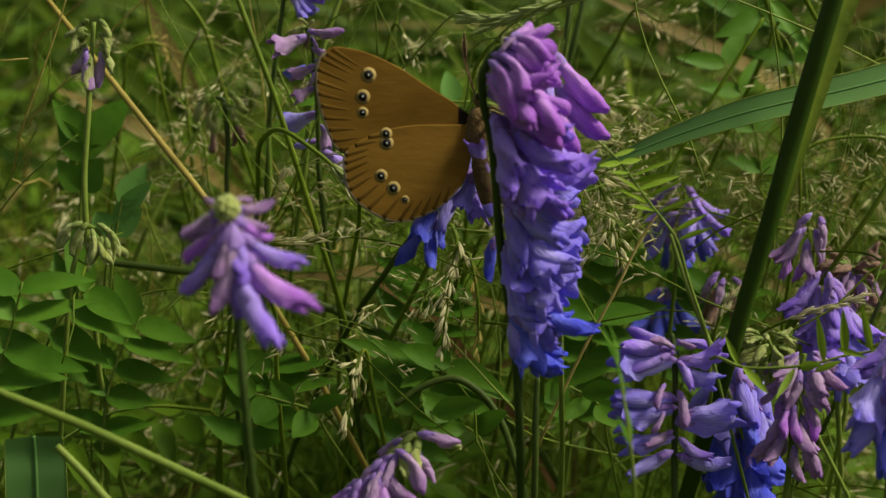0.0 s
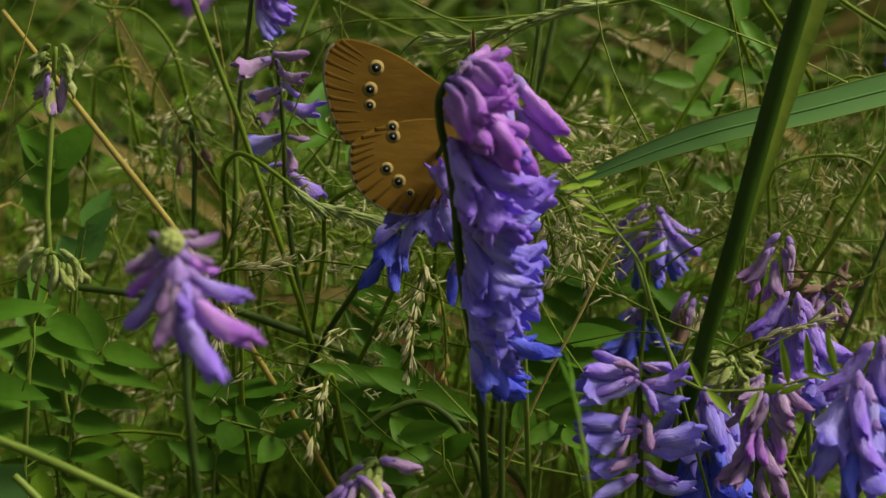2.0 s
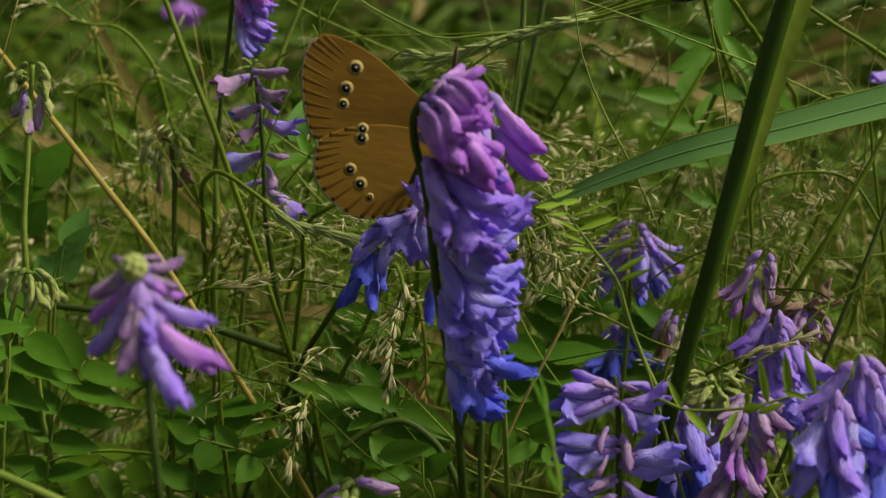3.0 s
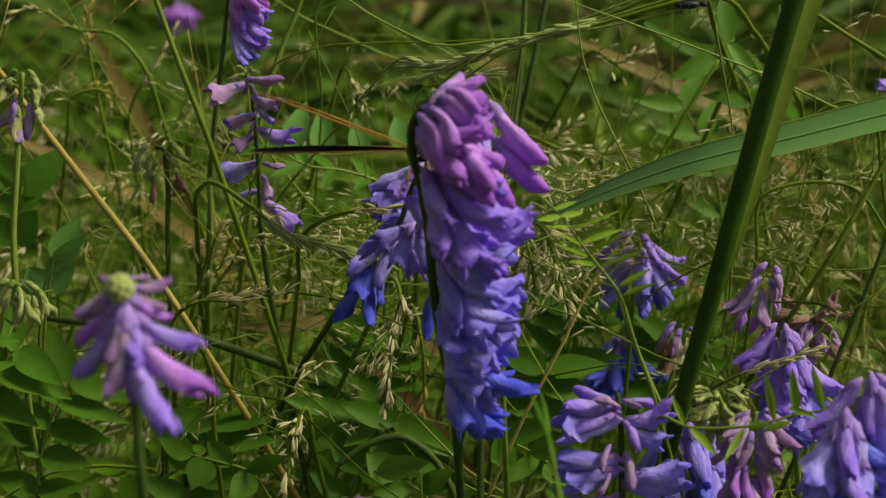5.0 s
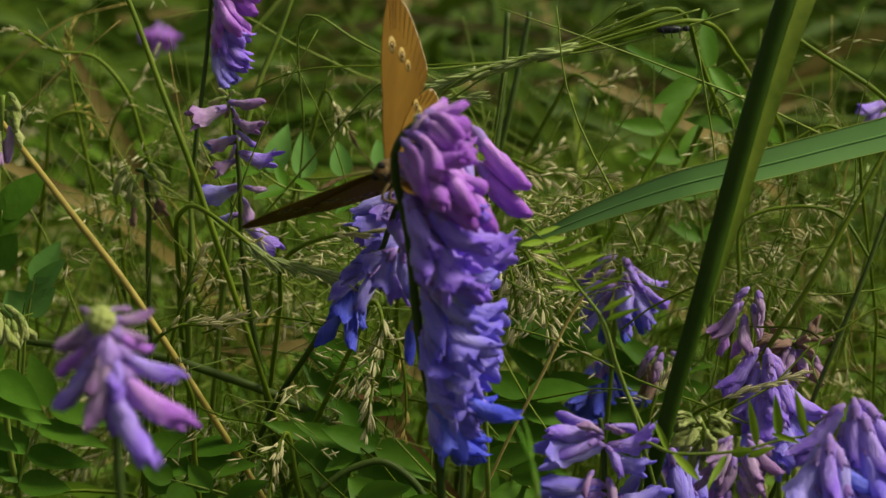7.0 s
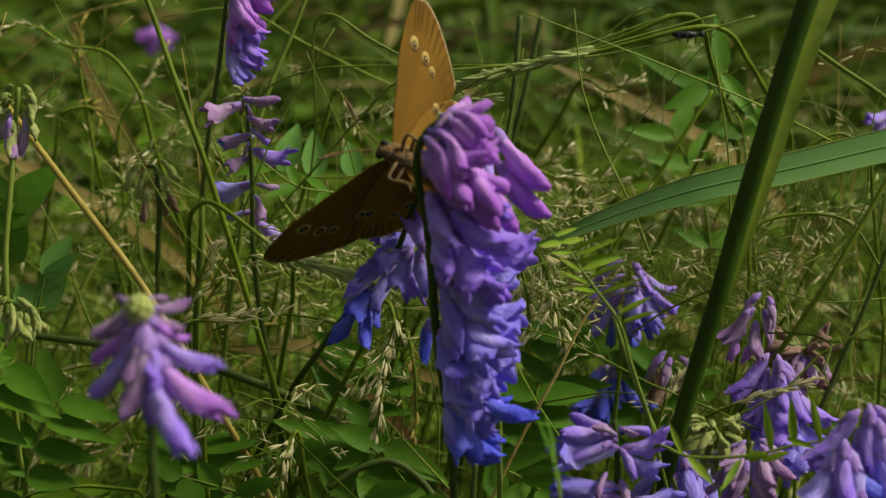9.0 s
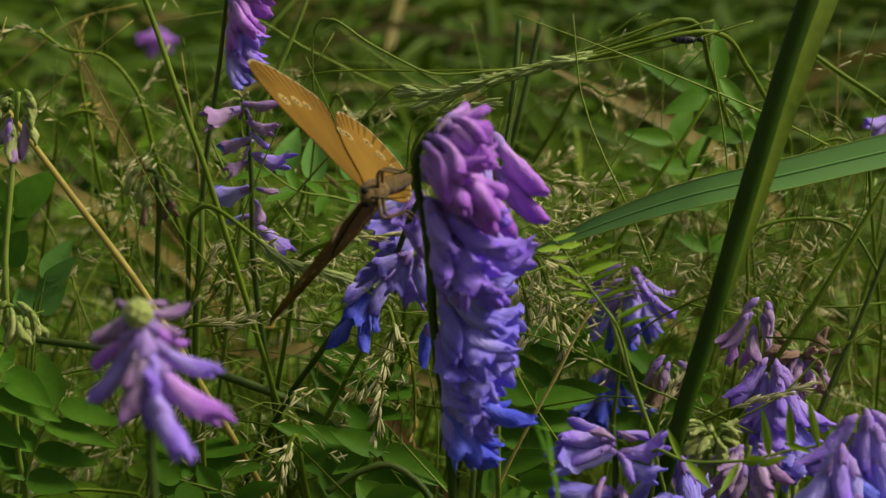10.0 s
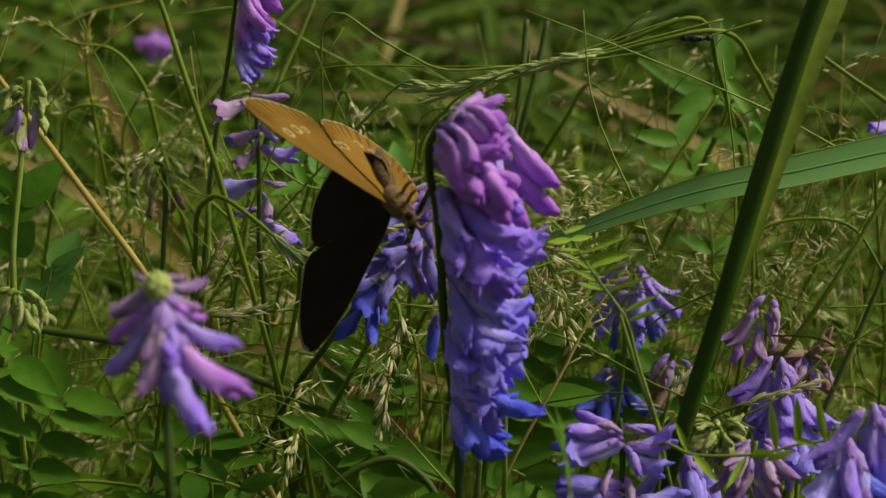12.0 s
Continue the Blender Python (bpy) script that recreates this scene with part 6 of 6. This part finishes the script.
grass_head("nodding grass spike with green and straw spikelets", [(-0.0088, 0.009, 0.4157), (-0.0137, 0.009, 0.4168), (-0.0184, 0.01, 0.4178), (-0.0228, 0.011, 0.4188), (-0.0272, 0.013, 0.4217), (-0.0319, 0.016, 0.424), (-0.0365, 0.025, 0.4207), (-0.0397, 0.04, 0.4074)], 44, 0.0056, 10, share=0.55, grain=SEED_GREEN, seed_no=5)
grass_head("pale loose panicle of grass seed", [(-0.0066, 0.0113, 0.4225), (-0.0105, 0.0112, 0.4222), (-0.0145, 0.0116, 0.4215), (-0.0196, 0.0152, 0.418), (-0.0226, 0.0265, 0.405)], 8, 0.0036, 12, share=0.5, seed_no=6)
grass_head("hanging panicle of pale straw spikelets", [(-0.0094, 0.0164, 0.3891), (-0.0087, 0.0184, 0.3946), (-0.0081, 0.0204, 0.4001), (-0.0071, 0.0231, 0.4045), (-0.008, 0.0249, 0.4065), (-0.0115, 0.0266, 0.3994)], 34, 0.0034, 22, reach=0.0022, share=0.7, seed_no=7)
grass_head("hanging panicle of straw spikelets", [(-0.0038, 0.0219, 0.3865), (-0.0036, 0.0239, 0.3921), (-0.0042, 0.0257, 0.397), (-0.0054, 0.0281, 0.4007), (-0.0073, 0.0291, 0.3946)], 20, 0.0030, 22, reach=0.002, share=0.7, seed_no=8, grain=STRAW)
grass_head("pale grass spike leaning over purple flowers", [(0.0546, 0.0168, 0.3988), (0.0503, 0.0162, 0.3974), (0.046, 0.0167, 0.3956), (0.042, 0.0171, 0.3937), (0.0377, 0.0179, 0.3902), (0.036, 0.0183, 0.3825)], 22, 0.0038, 14, share=0.55, seed_no=9, radius=0.0003)
grass_head("short upright pale grass spike", [(0.036, 0.0233, 0.3962), (0.0347, 0.0224, 0.3938), (0.0334, 0.0212, 0.3905), (0.0328, 0.0207, 0.3832)], 8, 0.0036, 16, share=0.5, seed_no=10)
grass_head("drooping panicle with pale open spikelets", [(0.0182, 0.021, 0.4017), (0.0169, 0.0227, 0.4064), (0.0156, 0.0245, 0.4112), (0.0136, 0.0267, 0.4144), (0.0111, 0.0278, 0.4145), (0.01, 0.0283, 0.4043)], 34, 0.0034, 40, reach=0.004, share=0.75, hang=0.3, seed_no=11)
grass_head("drooping panicle with pale open spikelets", [(0.0133, 0.0253, 0.4018), (0.0129, 0.0271, 0.4066), (0.012, 0.0285, 0.4106), (0.0112, 0.0294, 0.413), (0.0092, 0.0317, 0.4048)], 22, 0.0034, 40, reach=0.003, share=0.75, hang=0.3, seed_no=12)
grass_head("open pale panicle in front of the grass", [(0.0309, 0.0678, 0.4133), (0.025, 0.0677, 0.4129), (0.0192, 0.068, 0.4139), (0.0133, 0.0697, 0.4156), (0.0095, 0.0706, 0.4092)], 30, 0.0036, 40, reach=0.004, share=0.75, seed_no=13)
grass_head("open panicle of pale grass seed", [(0.0232, 0.0831, 0.4144), (0.0196, 0.0822, 0.412), (0.015, 0.0812, 0.4091), (0.012, 0.0806, 0.4017)], 20, 0.0034, 45, reach=0.004, share=0.75, seed_no=14)
grass_head("loose panicle of pale grass seed", [(-0.0282, 0.0194, 0.406), (-0.0319, 0.0191, 0.4053), (-0.0366, 0.02, 0.4048), (-0.0409, 0.0219, 0.4013), (-0.0422, 0.0224, 0.3938)], 14, 0.0036, 22, reach=0.002, share=0.7, seed_no=15)
grass_head("loose panicle of pale grass seed", [(-0.0359, 0.0388, 0.4097), (-0.0372, 0.0376, 0.4064), (-0.0387, 0.0373, 0.4027), (-0.041, 0.0377, 0.3949)], 14, 0.0034, 30, reach=0.002, share=0.8, seed_no=16)
grass_head("loose panicle low among leaves", [(-0.0366, 0.0082, 0.3957), (-0.037, 0.0093, 0.3987), (-0.036, 0.0113, 0.4013), (-0.0348, 0.0132, 0.3978), (-0.0347, 0.0144, 0.3863)], 18, 0.0034, 35, reach=0.002, share=0.7, seed_no=17)
grass_head("loose panicle low among leaves", [(-0.0238, 0.0115, 0.3785), (-0.0234, 0.0132, 0.3832), (-0.0226, 0.0155, 0.3867), (-0.0215, 0.0182, 0.3882), (-0.02, 0.0177, 0.3809)], 24, 0.0034, 30, reach=0.003, share=0.75, seed_no=18)
grass_head("thin grass stem with pale oval spikelets", [(-0.0513, 0.0987, 0.4281), (-0.0547, 0.0966, 0.4222), (-0.0576, 0.0951, 0.4182), (-0.0599, 0.0956, 0.4137), (-0.0598, 0.0954, 0.4015)], 8, 0.0042, 10, share=0.7, seed_no=19)
grass_head("arching fine grass with small pale spikelets", [(-0.0777, 0.0794, 0.4334), (-0.0747, 0.0802, 0.4357), (-0.0708, 0.0801, 0.4353), (-0.0658, 0.079, 0.4325), (-0.0591, 0.0797, 0.4313), (-0.0543, 0.079, 0.4264), (-0.051, 0.0791, 0.415)], 16, 0.003, 25, share=0.6, seed_no=20)
grass_head("dark upright panicle of fine grass", [(-0.065, 0.0903, 0.4342), (-0.0655, 0.0885, 0.4293), (-0.065, 0.0871, 0.4255), (-0.0634, 0.0856, 0.4153)], 16, 0.003, 22, reach=0.001, share=0.7, seed_no=21, grain=STRAW)
grass_head("fine dark panicle of dry grass", [(-0.0599, 0.084, 0.4168), (-0.063, 0.085, 0.4197), (-0.0681, 0.0847, 0.4187), (-0.0696, 0.0845, 0.4124)], 12, 0.003, 30, reach=0.002, share=0.7, seed_no=22, grain=STRAW)
grass_head("fine open panicle at the edge of the stand", [(0.0531, 0.0746, 0.4204), (0.0541, 0.0763, 0.425), (0.0511, 0.077, 0.4269), (0.0487, 0.0779, 0.4205)], 14, 0.003, 35, reach=0.003, share=0.8, seed_no=23)
grass_head("fine open panicle of grass seed", [(0.0355, 0.0873, 0.426), (0.0304, 0.0868, 0.4245), (0.0263, 0.0875, 0.4265), (0.0224, 0.0883, 0.4199)], 18, 0.003, 40, reach=0.004, share=0.8, seed_no=24)
grass_head("fine open panicle of grass seed", [(-0.0143, 0.0743, 0.4194), (-0.0163, 0.0756, 0.4232), (-0.0182, 0.0767, 0.426), (-0.0204, 0.0766, 0.4199)], 14, 0.003, 35, reach=0.003, share=0.8, seed_no=25)
grass_head("fine open panicle beside the thick stalk", [(0.0743, 0.0623, 0.4158), (0.0704, 0.061, 0.4122), (0.0666, 0.0597, 0.4086), (0.0635, 0.0599, 0.4004)], 20, 0.0034, 35, reach=0.003, share=0.8, seed_no=26, grain=SEED_GREEN)
grass_head("fine open panicle of grass seed", [(0.057, 0.0527, 0.4039), (0.0574, 0.0517, 0.4013), (0.0565, 0.0504, 0.3977), (0.0555, 0.0497, 0.3899)], 14, 0.0032, 35, reach=0.002, share=0.7, seed_no=27)

# ---- a small dark insect on the grass spike ----
place = np.array((0.0365, 0.0439, 0.4441))
bug = root("small_insect", place, "tiny black insect sitting on a green grass spike", "insect")
g = Geo()
blob(g, (0, 0, 0), (0.0022, 0.0007, 0.0007), n=10, rings=7)
part("body", g, BEETLE, bug)
g = Geo()
blob(g, (0.0026, 0, 0.0001), (0.0006, 0.0005, 0.0005), n=8, rings=6)
part("head", g, BEETLE, bug)
for k in range(3):
    g = Geo()
    x = 0.0012 - 0.0012 * k
    tube(g, curve([(x, -0.0005, 0), (x, -0.0014, 0.0004), (x + 0.0003, -0.0018, -0.001)], 3), (0.00012, 0.00008), 4)
    part("leg", g, BEETLE, bug)


# ---- things that move ----
def motions():
    walk(near_head, [
        (0, pose(LEFT_ROOT[0], LEFT_ROOT[1], 0.0009, 0, 0.12, 0)),
        (0.5, pose(LEFT_ROOT[0], LEFT_ROOT[1], 0.0008, 0, 0.14, 0)),
        (1, pose(LEFT_ROOT[0], LEFT_ROOT[1], 0.0003, 0, 0.10, 0)),
        (1.5, pose(LEFT_ROOT[0], LEFT_ROOT[1], 0.0002, 0, 0.12, 0)),
        (2, pose(LEFT_ROOT[0], LEFT_ROOT[1], 0.0003, 0, 0.06, 0)),
        (2.5, pose(LEFT_ROOT[0], LEFT_ROOT[1], 0.0003, 0, -0.00, 0)),
        (3, pose(LEFT_ROOT[0], LEFT_ROOT[1], 0.0000, 0, -0.01, 0)),
        (5, pose(LEFT_ROOT[0], LEFT_ROOT[1], -0.0004, 0, -0.04, 0)),
        (5.5, pose(LEFT_ROOT[0], LEFT_ROOT[1], -0.0001, 0, -0.06, 0)),
        (6, pose(LEFT_ROOT[0], LEFT_ROOT[1], 0.0000, 0, -0.00, 0)),
        (6.5, pose(LEFT_ROOT[0], LEFT_ROOT[1], -0.0004, 0, -0.02, 0)),
        (7, pose(LEFT_ROOT[0], LEFT_ROOT[1], -0.0010, 0, -0.05, 0)),
        (9, pose(LEFT_ROOT[0], LEFT_ROOT[1], -0.0007, 0, 0.10, 0)),
        (9.5, pose(LEFT_ROOT[0], LEFT_ROOT[1], -0.0005, 0, 0.10, 0)),
        (10, pose(LEFT_ROOT[0], LEFT_ROOT[1], -0.0007, 0, 0.10, 0)),
        (10.5, pose(LEFT_ROOT[0], LEFT_ROOT[1], -0.0002, 0, 0.10, 0)),
        (11, pose(LEFT_ROOT[0], LEFT_ROOT[1], -0.0003, 0, 0.09, 0)),
        (11.5, pose(LEFT_ROOT[0], LEFT_ROOT[1], -0.0003, 0, 0.19, 0)),
        (12, pose(LEFT_ROOT[0], LEFT_ROOT[1], 0.0000, 0, 0.14, 0)),
    ])
    walk(fly, [
        (0, pose(-0.0049, 0.0042, 0.4289, 90.2, -20.5, -88.9)),
        (0.5, pose(-0.0032, 0.0051, 0.4301, 92.1, -20.4, -88.7)),
        (1, pose(-0.0003, 0.0059, 0.4319, 77.2, -20.4, -88.8)),
        (1.5, pose(0.0013, 0.0066, 0.4321, 97.1, -20.8, -88.1)),
        (2, pose(0.0014, 0.0070, 0.4321, 88.3, -19.9, -88.4)),
        (2.5, pose(0.0006, 0.0073, 0.4316, 84.3, -20.2, -89.2)),
        (3, pose(0.0004, 0.0082, 0.4321, 79.3, -19.2, -88.3)),
        (3.2, pose(0.0015, 0.0078, 0.4294, 78.6, -21.9, -91.1)),
        (4, pose(-0.0013, 0.0050, 0.4314, 75.4, 25.9, -97.6)),
        (4.8, pose(-0.0041, 0.0022, 0.4334, 50.1, 71.7, -124.8)),
        (5.5, pose(-0.0040, 0.0027, 0.4335, 47.9, 71.2, -127.5)),
        (5.75, pose(-0.0040, 0.0027, 0.4335, 47.9, 71.2, -127.5)),
        (6, pose(-0.0039, -0.0049, 0.4347, 47.9, 65.6, -155.2)),
        (6.5, pose(-0.0039, -0.0050, 0.4343, 27.3, 67.7, -170.7)),
        (7, pose(-0.0053, -0.0047, 0.4363, 35.4, 61.6, -173.1)),
        (8.8, pose(-0.0062, -0.0043, 0.4358, 58.2, 58.7, -152.4)),
        (9, pose(-0.0070, -0.0038, 0.4377, 69.6, 63.4, -148.6)),
        (9.5, pose(-0.0080, -0.0050, 0.4349, 61.6, 74.7, -145.5)),
        (9.7, pose(-0.0086, -0.0047, 0.4347, 73.9, 73.8, -133.8)),
        (10, pose(-0.0100, -0.0061, 0.4340, 134.2, 79.7, -60.2)),
        (10.2, pose(-0.0096, -0.0065, 0.4332, 106.0, 83.3, -86.5)),
        (10.5, pose(-0.0124, -0.0053, 0.4346, 128.3, 82.1, -68.7)),
        (11, pose(-0.0104, -0.0061, 0.4308, -120.8, 56.3, 67.6)),
        (11.2, pose(-0.0094, -0.0060, 0.4314, -124.7, 56.6, 71.3)),
        (11.5, pose(-0.0094, -0.0072, 0.4323, -116.2, 68.9, 73.9)),
        (12, pose(-0.0083, -0.0056, 0.4308, -134.3, 67.0, 65.2)),
    ])
    opening = [
        (0, 3.0, 3.0, 0.0, 0.0, 0.0, -0.0),
        (0.5, 3.0, 3.0, 0.0, 0.0, 0.0, -0.0),
        (1, 3.0, 3.0, 0.0, 0.0, 0.0, -0.0),
        (1.5, 3.0, 3.0, 0.0, 0.0, 0.0, -0.0),
        (2, 3.0, 3.0, 0.0, 0.0, 0.0, -0.0),
        (2.5, 3.0, 3.0, 0.0, 0.0, 0.0, -0.0),
        (3, 3.0, 3.0, 0.0, 0.0, 0.0, -0.0),
        (3.2, 3.0, 3.0, 0.0, 0.0, -0.0, 0.0),
        (4, 6.3, 6.4, -0.1, -0.2, 1.1, -1.1),
        (4.8, 9.6, 9.8, -0.3, -0.4, 2.3, -2.3),
        (5.5, 10.7, 10.8, 0.2, 0.4, 3.5, -1.7),
        (5.75, 10.7, 10.8, 0.2, 0.4, 3.5, -1.7),
        (6, 32.2, 27.7, -28.6, -31.9, -30.3, -28.5),
        (6.5, 47.5, 33.5, -29.2, -33.5, -28.2, -30.1),
        (7, 55.8, 50.9, -35.5, -41.4, -27.6, -12.9),
        (8.8, 62.6, 59.3, -30.5, -34.6, -29.4, -24.8),
        (9, 63.1, 58.5, -39.6, -43.4, -24.7, -24.0),
        (9.5, 54.6, 60.2, -29.7, -39.2, -25.9, -22.5),
        (9.7, 56.5, 57.3, -27.9, -35.1, -28.3, -25.2),
        (10, 48.3, 48.1, -29.5, -37.4, -29.7, -27.4),
        (10.2, 49.0, 47.0, -18.6, -28.6, -34.9, -36.9),
        (10.5, 41.3, 52.8, -32.6, -35.5, -36.4, -23.2),
        (11, 51.9, 54.1, -32.0, -39.4, -23.5, -25.9),
        (11.2, 53.7, 48.0, -39.4, -48.1, -19.5, -24.7),
        (11.5, 47.4, 51.6, -51.4, -51.0, -19.9, -20.9),
        (12, 45.0, 47.9, -56.9, -61.6, -21.0, -26.6),
    ]
    for (tag, kind), wing in wings.items():
        s = 1 if tag == "right" else -1
        walk(wing, [(t, pose(0, 0, 0, 0, -s * (90 - (b if s > 0 else a)), 0) @ pose(0, 0, 0, 0, 0, s * swing[(0 if s < 0 else 2) + (kind == "hindwing")])) for t, a, b, *swing in opening])


motions()
